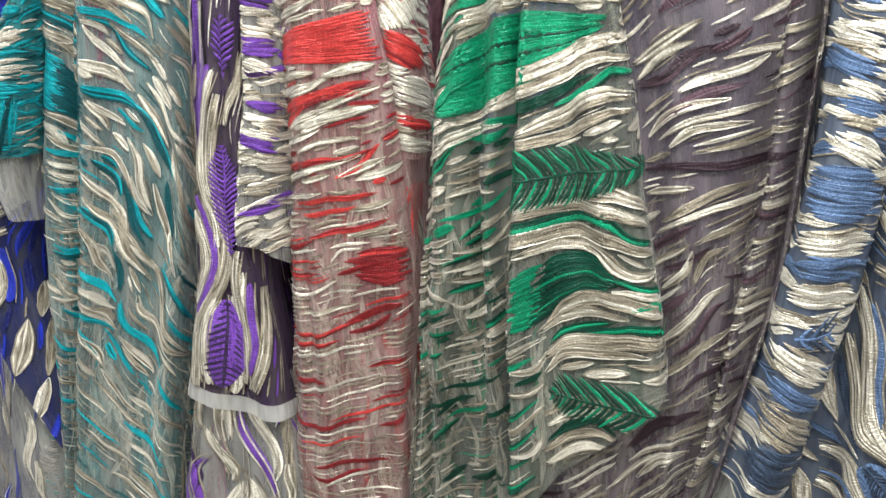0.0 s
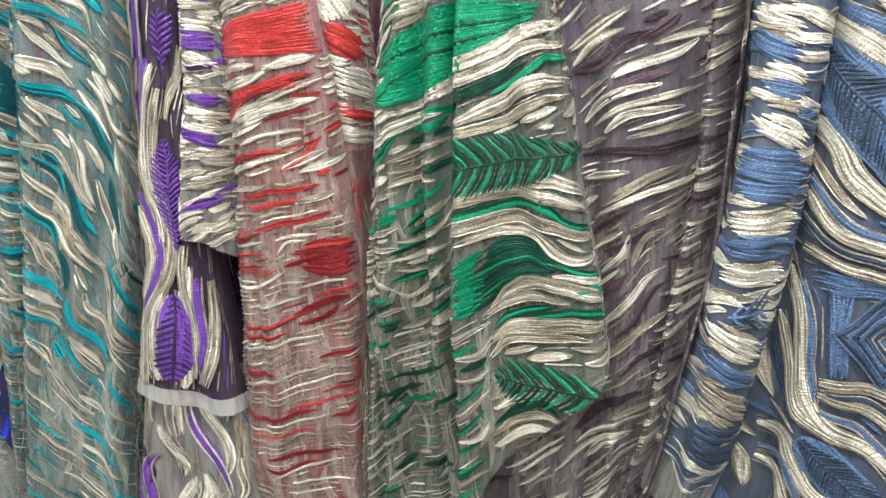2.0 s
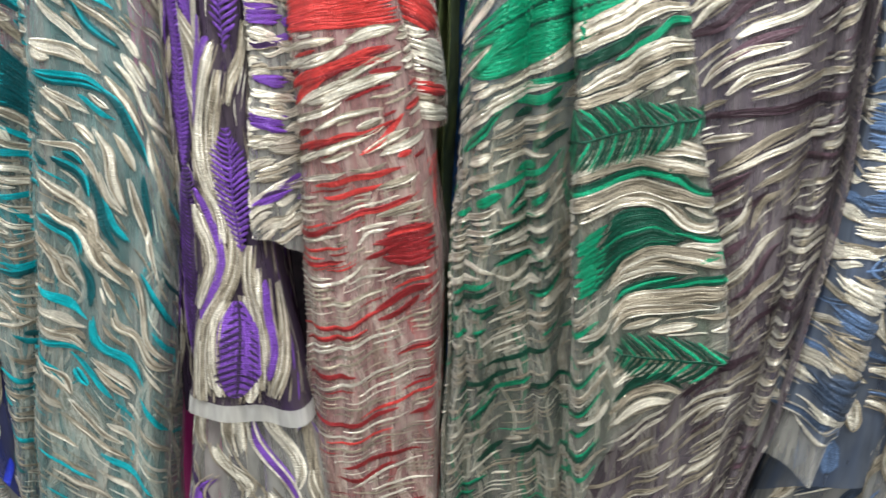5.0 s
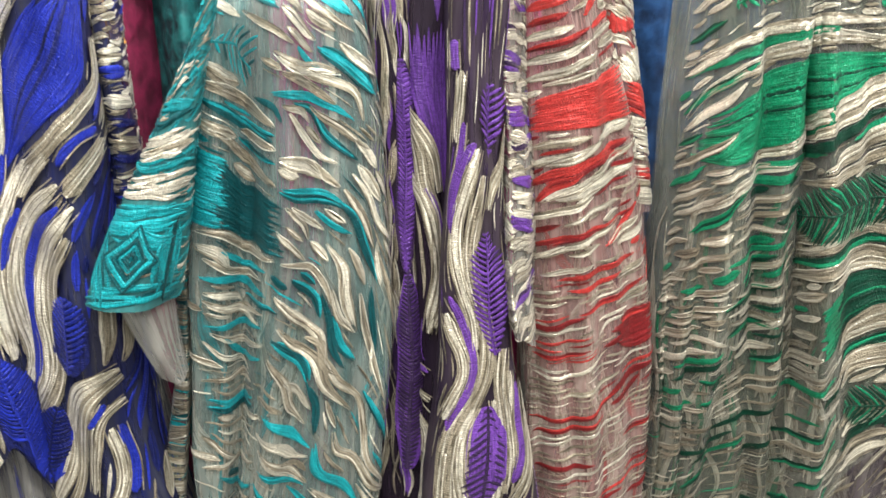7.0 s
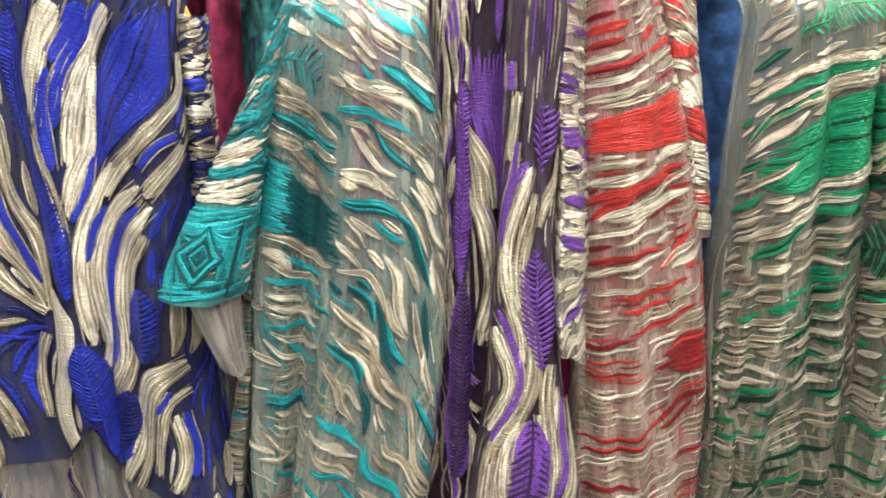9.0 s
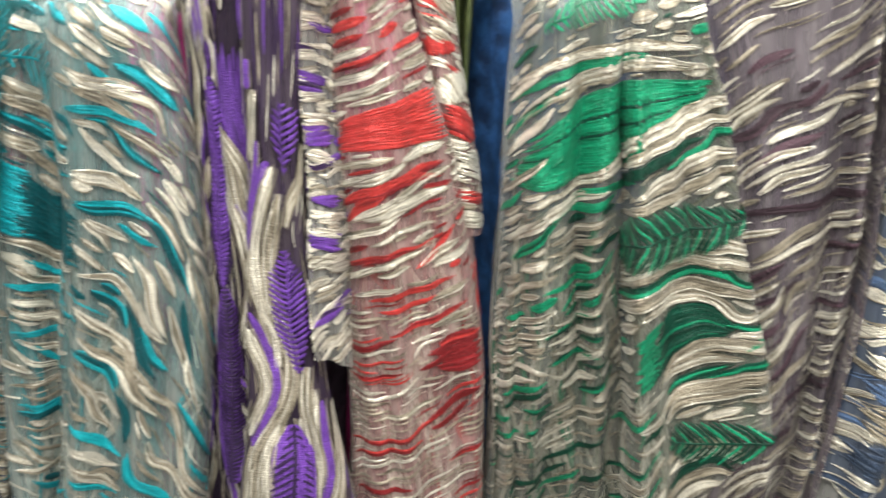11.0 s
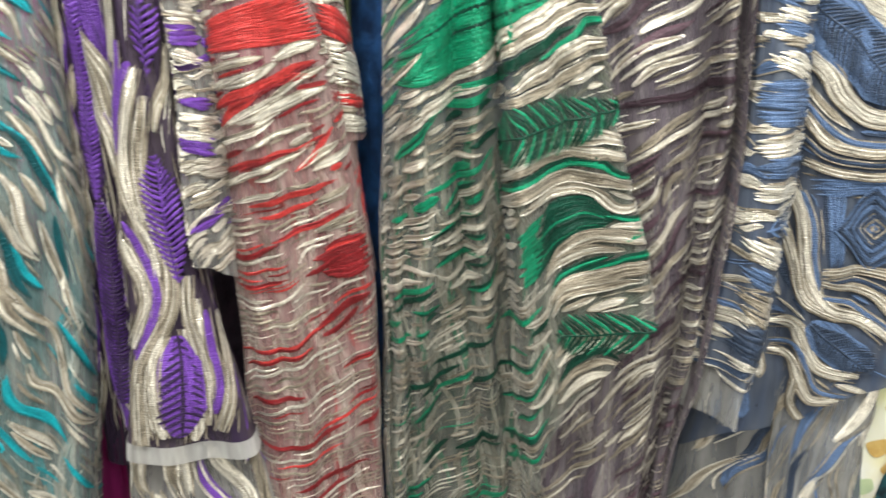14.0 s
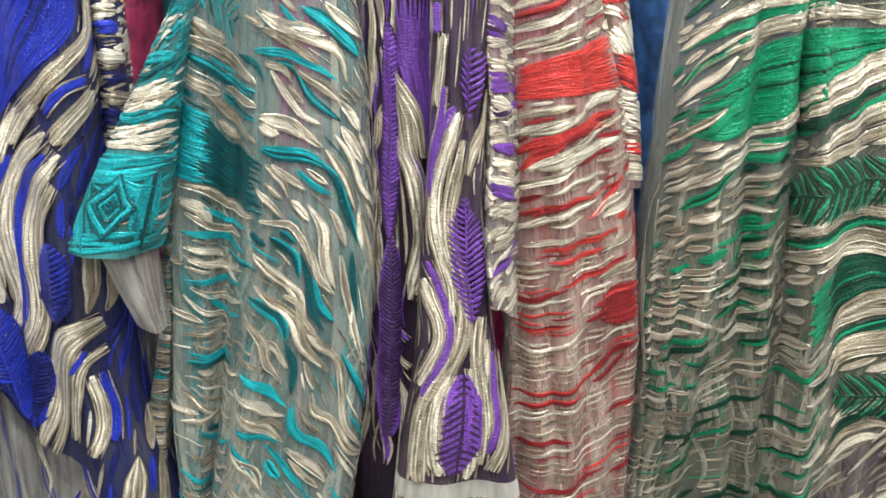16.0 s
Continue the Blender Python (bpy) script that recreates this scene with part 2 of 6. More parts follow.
class Needle:
    """Collects the strokes that are stitched on one cloth."""

    def __init__(self, d, seed):
        self.d, self.rng, self.runs, self.cols = d, np.random.default_rng(seed), [], []
        self.patches, self.solid, self.owned, self.base = [], None, [], 0.0
        self.taken = np.zeros((int(d.width * 1000) + 3, 1000), bool)
        self.course = []

    def own(self, name):
        """A motif that is a piece of its own on the same cloth."""
        m = Needle(self.d, len(self.owned) + 100)
        m.taken, m.course = self.taken, self.course
        self.owned.append((name, m))
        return m

    def run(self, pts, width, col, point=(0.0, 0.0), lift=0.0):
        """A stroke along points (s, v); its width narrows to the given shares at its ends."""
        self.runs.append((np.asarray(pts, float), width, point, lift))
        self.cols.append(col)

    def stroke(self, s, v, ang, length, width, col, bow=0.0, wave=0.0, point=(0.0, 0.0), lift=0.0):
        t = np.linspace(-0.5, 0.5, 19)
        a = length * t
        b = length * (bow * (0.25 - t * t) * 2 + wave * np.sin(t * 2 * np.pi) * 0.5)
        c, k = math.cos(radians(ang)), math.sin(radians(ang))
        self.run(np.stack([s + a * c - b * k, v + a * k + b * c], -1), width, col, point, lift)

    def brush(self, s, v, ang, length, width, col, bow=0.0, wave=0.0):
        """A brush stroke: a bundle of thin strands that draw together at its ends, with corded edges."""
        rng = self.rng
        k = max(1, int(round(width / 0.0028)))
        t = np.linspace(-0.5, 0.5, 19)
        c, q = math.cos(radians(ang)), math.sin(radians(ang))
        near = 1 - 1.1 * np.abs(t) ** 1.5 * 2 ** 0.5
        skew = rng.uniform(-0.12, 0.12)
        for i in range(k):
            o = (i - (k - 1) / 2) * width / k
            ln = length * rng.uniform(0.84, 1.04)
            a = ln * t + length * (rng.uniform(-0.07, 0.07) + skew * o / width)
            b = ln * (bow * (0.25 - t * t) * 2 + wave * np.sin(t * 2 * np.pi) * 0.5) + o * near
            cc = col if rng.random() > 0.06 else 1
            self.run(np.stack([s + a * c - b * q, v + a * q + b * c], -1), min(width * 1.1, 0.0041) * rng.uniform(0.85, 1.15), cc, (0.0, 0.0), self.base + rng.uniform(0, 0.0003))
        if k > 1 and rng.random() < 0.7:
            for side in (-1, 1):
                b = length * (bow * (0.25 - t * t) * 2 + wave * np.sin(t * 2 * np.pi) * 0.5) + side * width * 0.55 * near
                a = length * t * 1.06
                self.run(np.stack([s + a * c - b * q, v + a * q + b * c], -1), 0.0013, 1 if rng.random() < 0.5 else 0, (0.4, 0.4), 0.0008)

    def between(self, s0, v0, s1, v1, width, col, bow):
        """One brush stroke from end to end; the loose filling keeps clear of it."""
        L = math.hypot(s1 - s0, v1 - v0)
        ang = math.degrees(math.atan2(v1 - v0, s1 - s0))
        c, q, b = math.cos(radians(ang)), math.sin(radians(ang)), bow * 0.5 * L
        w = self.rng.uniform(-0.02, 0.03) * L
        mid = lambda f, o: (s0 + (s1 - s0) * f - o * q, v0 + (v1 - v0) * f + o * c)
        self.sweep([(s0, v0), mid(0.3, b * 0.84 + w), mid(0.5, b), mid(0.7, b * 0.84 - w), (s1, v1)], width, col)
        self.patches.append(((s0 + s1) / 2, (v0 + v1) / 2, L * 0.55, width * 0.75 + 0.0015, ang, col))

    def mark(self, p, width):
        """Notes the ground that a stroke takes up, and the way it runs there."""
        g = np.gradient(p, axis=0)
        g = g / (np.hypot(*g.T)[:, None] + 1e-9)
        o = np.arange(-width / 2, width / 2 + 0.0004, 0.0007)
        q = p[:, None, :] + np.stack([-g[:, 1], g[:, 0]], -1)[:, None, :] * o[None, :, None]
        q = q.reshape(-1, 2)
        i, j = (q[:, 0] * 1000).astype(int), ((q[:, 1] - 0.7) * 1000).astype(int)
        ok = (i >= 0) & (i < self.taken.shape[0]) & (j >= 0) & (j < 1000)
        self.taken[i[ok], j[ok]] = True
        self.course.append(np.concatenate([p[::6], g[::6]], 1))

    def sweep(self, pts, width, col, point=(0.0, 0.0), lift=0.0004, cord=True, room=0.0016):
        """One solid satin stroke through the points, tapered, with a fine cord along each edge."""
        p = np.asarray(pts, float).reshape(-1, 2)
        k = np.concatenate([[0], np.cumsum(np.hypot(*np.diff(p, axis=0).T))])
        m = np.gradient(p, k, axis=0)
        n = 33 if k[-1] > 0.05 else 21
        u = np.linspace(0, k[-1], n)
        i = np.clip(np.searchsorted(k, u, side="right") - 1, 0, len(k) - 2)
        h = (k[i + 1] - k[i])[:, None]
        t = (u - k[i])[:, None] / h
        out = (2 * t ** 3 - 3 * t ** 2 + 1) * p[i] + (t ** 3 - 2 * t ** 2 + t) * h * m[i] + (3 * t ** 2 - 2 * t ** 3) * p[i + 1] + (t ** 3 - t ** 2) * h * m[i + 1]
        fine = np.stack([np.interp(np.linspace(0, 1, 120), np.linspace(0, 1, n), out[:, q]) for q in (0, 1)], -1)
        self.mark(fine, width + room)
        if not cord:
            self.run(out, width, col, point, self.base + lift + self.rng.uniform(0, 0.0003))
            return out
        g = np.gradient(out, axis=0)
        nr = np.stack([-g[:, 1], g[:, 0]], -1) / (np.hypot(*g.T)[:, None] + 1e-9)
        f = np.linspace(0, 1, n)
        env = np.minimum(1, np.minimum(point[0] + (1 - point[0]) * (f / 0.3) ** 0.7, point[1] + (1 - point[1]) * ((1 - f) / 0.3) ** 0.7))[:, None]
        strands = max(1, int(round(width / 0.0024)))
        blend = {0: (0, 0, 0, 0, 1), 1: (1, 1, 1, 1, 0), 2: (2, 2, 2, 2, 3), 3: (3, 3, 3, 3, 2)}[col]
        for q in range(strands):
            o = (q + 0.5) / strands - 0.5
            a, b = self.rng.uniform(-0.02, 0.1), self.rng.uniform(0.9, 1.02)
            u = np.clip(a + (b - a) * f, 0, 1)
            side = nr * env * o * width
            mid = out + side
            line = np.stack([np.interp(u, f, mid[:, k]) for k in (0, 1)], -1)
            self.run(line, min(width * 1.15, 0.0031) * self.rng.uniform(0.9, 1.1), blend[self.rng.integers(5)], (0.15, 0.05), self.base + lift + self.rng.uniform(0, 0.0004))
        if width > 0.0035 and col < 2:
            for o in (-0.52, 0.52):
                self.run(out + nr * env * o * width, 0.0012, 1 if self.rng.random() < 0.6 else 0, (0.5, 0.5), self.base + lift + 0.0007)
        return out

    def field(self, upper, lower, col, row=0.0032):
        """A solid area between two curves, filled with rows of thread whose ends are uneven."""
        a, b = (np.asarray(q, float).reshape(-1, 2) for q in (upper, lower))
        def even(q):
            k = np.concatenate([[0], np.cumsum(np.hypot(*np.diff(q, axis=0).T))])
            u = np.linspace(0, k[-1], 7)
            return np.stack([np.interp(u, k, q[:, 0]), np.interp(u, k, q[:, 1])], -1)
        a, b = even(a), even(b)
        rows = max(2, int(np.hypot(*(a - b).T).max() / row))
        for i in range(rows):
            p = a + (b - a) * (i + 0.5) / rows
            way = (p[-1] - p[0]) / (np.hypot(*(p[-1] - p[0])) + 1e-9)
            p[0] -= way * self.rng.uniform(-0.006, 0.012)
            p[-1] += way * self.rng.uniform(-0.006, 0.012)
            cc = col if self.rng.random() > 0.07 else (3 if col == 2 else 2 if col == 3 else 1)
            self.sweep(p, row * self.rng.uniform(1.1, 1.5), cc, (0.1, 0.1), 0.0003, False)

    def lay_flow(self, extra=()):
        """The way that strokes run at every place, taken from the strokes that lie there."""
        pts = [c for c in self.course if len(c)]
        if extra:
            pts.append(np.array([(s, v, math.cos(radians(a)), math.sin(radians(a))) for s, v, a in extra]))
        c = np.concatenate(pts)
        if len(c) > 1500:
            c = c[self.rng.permutation(len(c))[:1500]]
        two = np.stack([c[:, 2] ** 2 - c[:, 3] ** 2, 2 * c[:, 2] * c[:, 3]], -1)
        gs, gv = np.arange(0, self.d.width + 0.006, 0.006), np.arange(0.7, 1.7, 0.006)
        self.flow = np.zeros((len(gs), len(gv)))
        for i, s in enumerate(gs):
            w = 1 / ((s - c[:, 0]) ** 2 + (gv[:, None] - c[:, 1]) ** 2 + 0.00006) ** 1.6
            e = w @ two
            self.flow[i] = np.arctan2(e[:, 1], e[:, 0]) / 2

    def free(self, s, v):
        i, j = int(s * 1000), int((v - 0.7) * 1000)
        return 0 <= i < self.taken.shape[0] and 0 <= j < 1000 and not self.taken[i, j]

    def stream(self, lo, hi, s0, s1, width, length, share, tries, keep=1.0, room=0.002):
        """Strokes that run along the flow, each only as far as there is room for it."""
        rng, d = self.rng, self.d
        a0, a1 = d.width * s0, d.width * s1
        for _ in range(tries):
            s, v = rng.uniform(a0, a1), rng.uniform(lo, hi)
            w = width * rng.uniform(0.6, 1.3)
            if not self.free(s, v) or rng.random() > keep:
                continue
            most = length * rng.uniform(0.6, 1.4)
            arms = []
            for sign in (1, -1):
                p, arm, gone = np.array((s, v)), [], 0.0
                ang = self.flow[min(int(s / 0.006), self.flow.shape[0] - 1), min(int((v - 0.7) / 0.006), self.flow.shape[1] - 1)]
                way = np.array((math.cos(ang), math.sin(ang))) * sign
                while gone < most / 2:
                    i, j = int(p[0] / 0.006), int((p[1] - 0.7) / 0.006)
                    if not (0 <= i < self.flow.shape[0] and 0 <= j < self.flow.shape[1]):
                        break
                    ang = self.flow[i, j]
                    u = np.array((math.cos(ang), math.sin(ang)))
                    u = u if u @ way > 0 else -u
                    way = 0.7 * way + 0.3 * u
                    way = way / np.hypot(*way)
                    p = p + way * 0.003
                    side = np.array((-way[1], way[0])) * w * 0.5
                    if not (a0 <= p[0] <= a1 and lo <= p[1] <= hi) or not self.free(*p) or not self.free(*(p + side)) or not self.free(*(p - side)):
                        break
                    arm.append(p)
                    gone += 0.003
                arms.append(arm)
            line = arms[1][::-1] + [np.array((s, v))] + arms[0]
            if len(line) * 0.003 < max(0.02, 4.5 * w):
                continue
            line = np.array(line)
            line = line[np.linspace(0, len(line) - 1, min(6, len(line))).round().astype(int)]
            mood = noise.noise((s * 9, v * 26, d.phase * 3.1))
            r = rng.random() + 0.35 * mood
            col = 0 if r < share[0] else 1 if r < share[0] + share[1] else (2 if rng.random() < 0.7 else 3)
            if w < 0.003:
                col = 1 if col == 0 and rng.random() < 0.4 else col
            self.sweep(line, w, col, (0.05, 0.0), room=room)

    def curve(self, pts, width, col, point=(0.35, 0.35), lift=0.0, n=61):
        p = np.asarray(pts, float).reshape(-1, 2)
        k = np.concatenate([[0], np.cumsum(np.hypot(*np.diff(p, axis=0).T))])
        u = np.linspace(0, k[-1], n)
        m = np.gradient(p, k, axis=0)
        i = np.clip(np.searchsorted(k, u, side="right") - 1, 0, len(k) - 2)
        h = (k[i + 1] - k[i])[:, None]
        t = (u - k[i])[:, None] / h
        out = (2 * t ** 3 - 3 * t ** 2 + 1) * p[i] + (t ** 3 - 2 * t ** 2 + t) * h * m[i] + (3 * t ** 2 - 2 * t ** 3) * p[i + 1] + (t ** 3 - t ** 2) * h * m[i + 1]
        for _ in range(3):
            out[1:-1] = 0.25 * out[:-2] + 0.5 * out[1:-1] + 0.25 * out[2:]
        self.mark(out, width + 0.002)
        self.run(out, width, col, point, lift)
        return out

    def ribbon(self, pts, width, col, beside=True, edging=None):
        """A satin ribbon: a broad body with two corded edges."""
        out = self.curve(pts, width, col, (0.15, 0.15), 0.0022)
        d = np.gradient(out, axis=0)
        nrm = np.stack([-d[:, 1], d[:, 0]], -1) / np.hypot(*d.T)[:, None]
        for side in (-1, 1):
            (edging or self).run(out + nrm * side * width * 0.47, 0.0017, 1, (0.5, 0.5), 0.0027)
            if width > 0.007 and col < 2:
                (edging or self).run(out + nrm * side * width * self.rng.uniform(0.1, 0.28), 0.0013, 1 - col, (0.5, 0.5), 0.003)
            if beside:
                for o, w, c in ((0.66, 0.2, 1), (0.98, 0.34, 2 if col != 2 else 0)):
                    k = self.rng.integers(2, 9)
                    (edging or self).run((out + nrm * side * width * o)[k:61 - (10 - k)], max(0.0022, width * w), c, (0.2, 0.2), 0.0002)

    def feather(self, s0, v0, s1, v1, width, col, spacing=0.006, bend=0.08, both=2, rib=0.0022):
        """A spine with barbs on both sides; a thick rib lies on a solid leaf."""
        a, b = np.array((s0, v0)), np.array((s1, v1))
        L = np.hypot(*(b - a))
        u = (b - a) / L
        n = np.array((-u[1], u[0]))
        solid = rib >= 0.003
        k = int(L / (spacing * (0.62 if solid else 1)))
        if solid:
            self.curve([a, a + (b - a) * 0.5 + n * bend * L, b], width * 0.92, 3 if col == 2 else 2, (0.2, 0.1), 0.0028)
        for i in range(k):
            f = (i + 0.5) / k
            c = a + (b - a) * f + n * bend * L * math.sin(f * math.pi)
            w = (0.41 if solid else 0.5) * width * min(1, 2.6 * f + 0.2, 3.0 * (1 - f) + 0.15) * self.rng.uniform(0.94, 1.06)
            for side in (-1, 1):
                t = np.linspace(0, 1, 8)
                p = c + np.outer(t * w, n * side) + np.outer(t ** 1.3 * w * 0.8, u)
                self.run(p, (0.0026 if solid else rib * 1.1) * self.rng.uniform(0.85, 1.2), col if solid or (i + side) % 3 else both, (0.7, 0.3), 0.0036)
        self.mark(self.curve([a, a + (b - a) * 0.5 + n * bend * L, b], 0.0022, col, (1, 0.3), 0.004), width * 0.9)

    def diamond(self, s, v, hs, hv, col, dark):
        """Nested rhombs of corded thread."""
        rings = max(5, int(hs / 0.0042))
        for i in range(rings):
            f = 1 - i / rings
            c = np.array([(s - hs * f, v), (s, v + hv * f), (s + hs * f, v), (s, v - hv * f), (s - hs * f, v)])
            for a, b in zip(c[:-1], c[1:]):
                self.run(a + np.outer(np.linspace(0, 1, 15), b - a), 0.0034 if i % 3 else 0.002, dark if i % 2 else col, (1, 1), 0.0028)

    def patch(self, s, v, hs, hv, ang, col):
        self.patches.append((s, v, hs, hv, ang, col))

    def fill_patches(self, width=0.0042):
        for s, v, hs, hv, ang, col in self.patches[:self.solid]:
            c, k = math.cos(radians(ang)), math.sin(radians(ang))
            rows = max(1, int(round(2 * hv / (width * 0.72))))
            self.mark(np.stack([s + np.linspace(-hs, hs, 60) * 0.9 * c, v + np.linspace(-hs, hs, 60) * 0.9 * k], -1), hv * 1.7)
            for i in range(rows):
                b = hv * (2 * (i + 0.5) / rows - 1)
                span = hs * math.sqrt(max(0.08, 1 - (b / hv) ** 2 * 0.85)) * self.rng.uniform(0.84, 1.18)
                off = self.rng.uniform(-0.1, 0.1) * hs
                pieces = max(1, int(span / 0.03))
                for j in range(pieces):
                    a = off + span * (2 * (j + 0.5) / pieces - 1)
                    cc = col if self.rng.random() > 0.1 else (3 if col == 2 else 1 if col == 0 else col)
                    self.stroke(s + a * c - b * k, v + a * k + b * c, ang + self.rng.normal(0, 2), 2.3 * span / pieces, width * self.rng.uniform(0.8, 1.35), cc, self.rng.uniform(-0.05, 0.08), self.rng.uniform(-0.05, 0.05), lift=self.rng.uniform(0.0003, 0.0009))

    def covered(self, s, v, grow=1.35):
        for ps, pv, hs, hv, ang, col in self.patches:
            c, k = math.cos(radians(ang)), math.sin(radians(ang))
            a, b = (s - ps) * c + (v - pv) * k, -(s - ps) * k + (v - pv) * c
            if (a / hs) ** 2 + (b / hv) ** 2 < grow:
                return True
        return False

    def weave(self, lo, hi, flow, length=0.05, width=0.005, row=0.008, gap=0.035, share=(0.42, 0.38, 0.2), dense=((0, 1), (1, 1)), wave=0.08, thin=0.3, s0=0.0, s1=1.0, band=14.0):
        """Rows of strokes that follow flow: (height share, angle); dense: (height share, how many)."""
        d, rng = self.d, self.rng
        v = lo
        while v < hi:
            f = (v - lo) / (hi - lo)
            ang0 = np.interp(f, [p[0] for p in flow], [p[1] for p in flow])
            den = np.interp(f, [p[0] for p in dense], [p[1] for p in dense])
            s = d.width * s0 + rng.uniform(0, gap)
            while s < d.width * s1:
                if rng.random() < den:
                    vv = v + rng.normal(0, row * 0.35)
                    if not self.covered(s, vv):
                        mood = noise.noise((s * 9, vv * band * 2.2, self.d.phase * 3.1))
                        r = rng.random() + 0.35 * mood
                        col = 0 if r < share[0] else 1 if r < share[0] + share[1] else (2 if rng.random() < 0.75 else 3)
                        ln = length * rng.uniform(0.55, 1.5)
                        ang = ang0 + rng.normal(0, 6)
                        fine = rng.random() < thin
                        wv = wave * rng.uniform(0.3, 1.3) * (1 if mood > -0.2 else -1)
                        if fine:
                            for j in range(2):
                                self.stroke(s, vv + j * 0.0022, ang, ln * 1.25, 0.0013, 1 if col != 2 else 2, rng.uniform(-0.1, 0.1), wv, lift=rng.uniform(0, 0.0005))
                        else:
                            self.brush(s, vv, ang, ln, width * rng.uniform(0.55, 1.35), col, rng.uniform(-0.1, 0.1), wv)
                s += gap * rng.uniform(0.7, 1.3)
            v += row

    def sew(self, parent, mats, label="", name="embroidery"):
        fine = name in ("satin_ribbon", "feather_motif")
        tip = 0.16 if name == "satin_ribbon" else 0.26
        P, Q, U, M, base = [], [], [], [], 0
        groups = {}
        for (p, w, pt, lf), c in zip(self.runs, self.cols):
            m = p[len(p) // 2]
            if m[1] < self.d.edge(self.d.bottom, m[0]) + 0.003 or (name == "embroidery" and p[:, 1].min() < self.d.edge(self.d.bottom, m[0]) - 0.012):
                continue
            groups.setdefault((len(p), w > 0.005), []).append((p, w, pt, lf, c))
        for (n, wide), items in groups.items():
            across = np.array((-0.5, -0.3, 0.0, 0.3, 0.5) if fine or wide else (-0.5, 0.0, 0.5))
            height = np.array((0.0001, 0.0005, 0.0006, 0.0005, 0.0001) if fine or wide else (0.0001, 0.0007, 0.0001))
            p = np.stack([i[0] for i in items])
            w = np.array([i[1] for i in items])
            pt = np.array([i[2] for i in items])
            lf = np.array([i[3] for i in items])
            c = np.array([i[4] for i in items])
            t = np.linspace(0, 1, n)
            g = np.gradient(p, axis=1)
            L = np.linalg.norm(g, axis=-1, keepdims=True) + 1e-9
            nr = np.stack([-g[..., 1], g[..., 0]], -1) / L
            env = np.minimum(1, np.minimum(pt[:, :1] + (1 - pt[:, :1]) * (t / tip) ** 0.7, pt[:, 1:] + (1 - pt[:, 1:]) * ((1 - t) / tip) ** 0.7)) + 0.04
            half = (w[:, None] * env)[..., None]
            sv = p[:, :, None, :] + nr[:, :, None, :] * (half * across)[..., None]
            s_ = np.clip(sv[..., 0], 0.0005, self.d.width - 0.0005)
            v_ = np.maximum(sv[..., 1], self.d.edge(self.d.bottom, s_) + 0.0005)
            pos = self.d.at(s_, v_) + self.d.normal(s_, v_) * (height * np.clip(w, 0.0015, 0.006)[:, None, None] / 0.004 + lf[:, None, None] + 0.0004)[..., None]
            m, kk = len(items), len(across)
            dist = np.cumsum(L[..., 0], 1)
            uv = np.stack([np.broadcast_to(dist[..., None], sv.shape[:3]), np.broadcast_to(half * across, sv.shape[:3])], -1)
            uv = uv + self.rng.uniform(0, 3, (m, 1, 1, 2))
            k = base + np.arange(m * n * kk).reshape(m, n, kk)
            q = np.stack([k[:, :-1, :-1], k[:, 1:, :-1], k[:, 1:, 1:], k[:, :-1, 1:]], -1).reshape(-1, 4)[:, ::-1]
            P.append(pos.reshape(-1, 3)), Q.append(q), U.append(uv.reshape(-1, 2))
            M.append(np.repeat(c, (n - 1) * (kk - 1)))
            base += m * n * kk
        if not P:
            return None
        me = quads_mesh(name, np.concatenate(P), np.concatenate(Q), np.concatenate(U), np.concatenate(M))
        for kind, m in self.owned:
            m.sew(parent, mats, "", kind)
        return part(name, me, mats, parent, label, "stuff" if name != "satin_ribbon" else "")


def hollow(d, gap=0.05):
    """The cloth on the far side of the same garment."""
    a, b = d.lines[0], d.lines[-1]
    lines = []
    for i, f in enumerate((0, 0.2, 0.4, 0.6, 0.8, 1)):
        wob = 0.012 * math.sin(i * 2.3 + d.phase)
        row = [a[j] + (b[j] - a[j]) * f for j in range(6)]
        lines.append(tuple(row[:3]) + tuple(y + wob + 0.004 for y in row[3:]))
    return Drape(lines, d.top if isinstance(d.top, float) else max(p[1] for p in d.top), 0.72, d.shoulder, d.roll, 0.002, d.phase + 2)


def garment(label):
    ob = new("embroidered_tunic")
    return tagged(ob, label, "tunic", "tunics on the rail")


def under_layer(d, parent, material, mats, seed, top=1.36, gap=0.009, count=110):
    """A second sheer layer close behind the front, with long hanging ribbons of thread."""
    mid = float(np.median([l[4] for l in d.lines[1:-1]]))
    lines = [tuple(l[:3]) + tuple(max(y + gap, mid + 0.012) for y in l[3:]) for l in d.lines]
    u = Drape(lines, top, d.bottom, d.shoulder, d.roll, d.ripple, d.phase, 0.0, d.fold, d.pitch)
    layer = cloth("under_layer", u, material, parent, step=0.004)
    n = Needle(u, seed)
    for i in range(count):
        s, v = n.rng.uniform(0.12, 0.9) * u.width, n.rng.uniform(0.86, top - 0.05)
        n.stroke(s, v, 90 + n.rng.normal(0, 12), n.rng.uniform(0.07, 0.16), n.rng.uniform(0.004, 0.009), int(n.rng.choice([0, 0, 0, 0, 1, 2])), n.rng.uniform(-0.15, 0.15), 0.1)
    n.sew(layer, mats)


def rows_of(chart, kind):
    return [r for key in [kind] + [kind + "_" + q for q in "abcdefghijklmnopqrst"] for r in chart.get(key, ())]


def load_chart(n, chart):
    """Marks the solid areas, so that the loose filling keeps clear of them."""
    for p in rows_of(chart, "patch"):
        n.patch(*p)
    n.solid = len(n.patches)


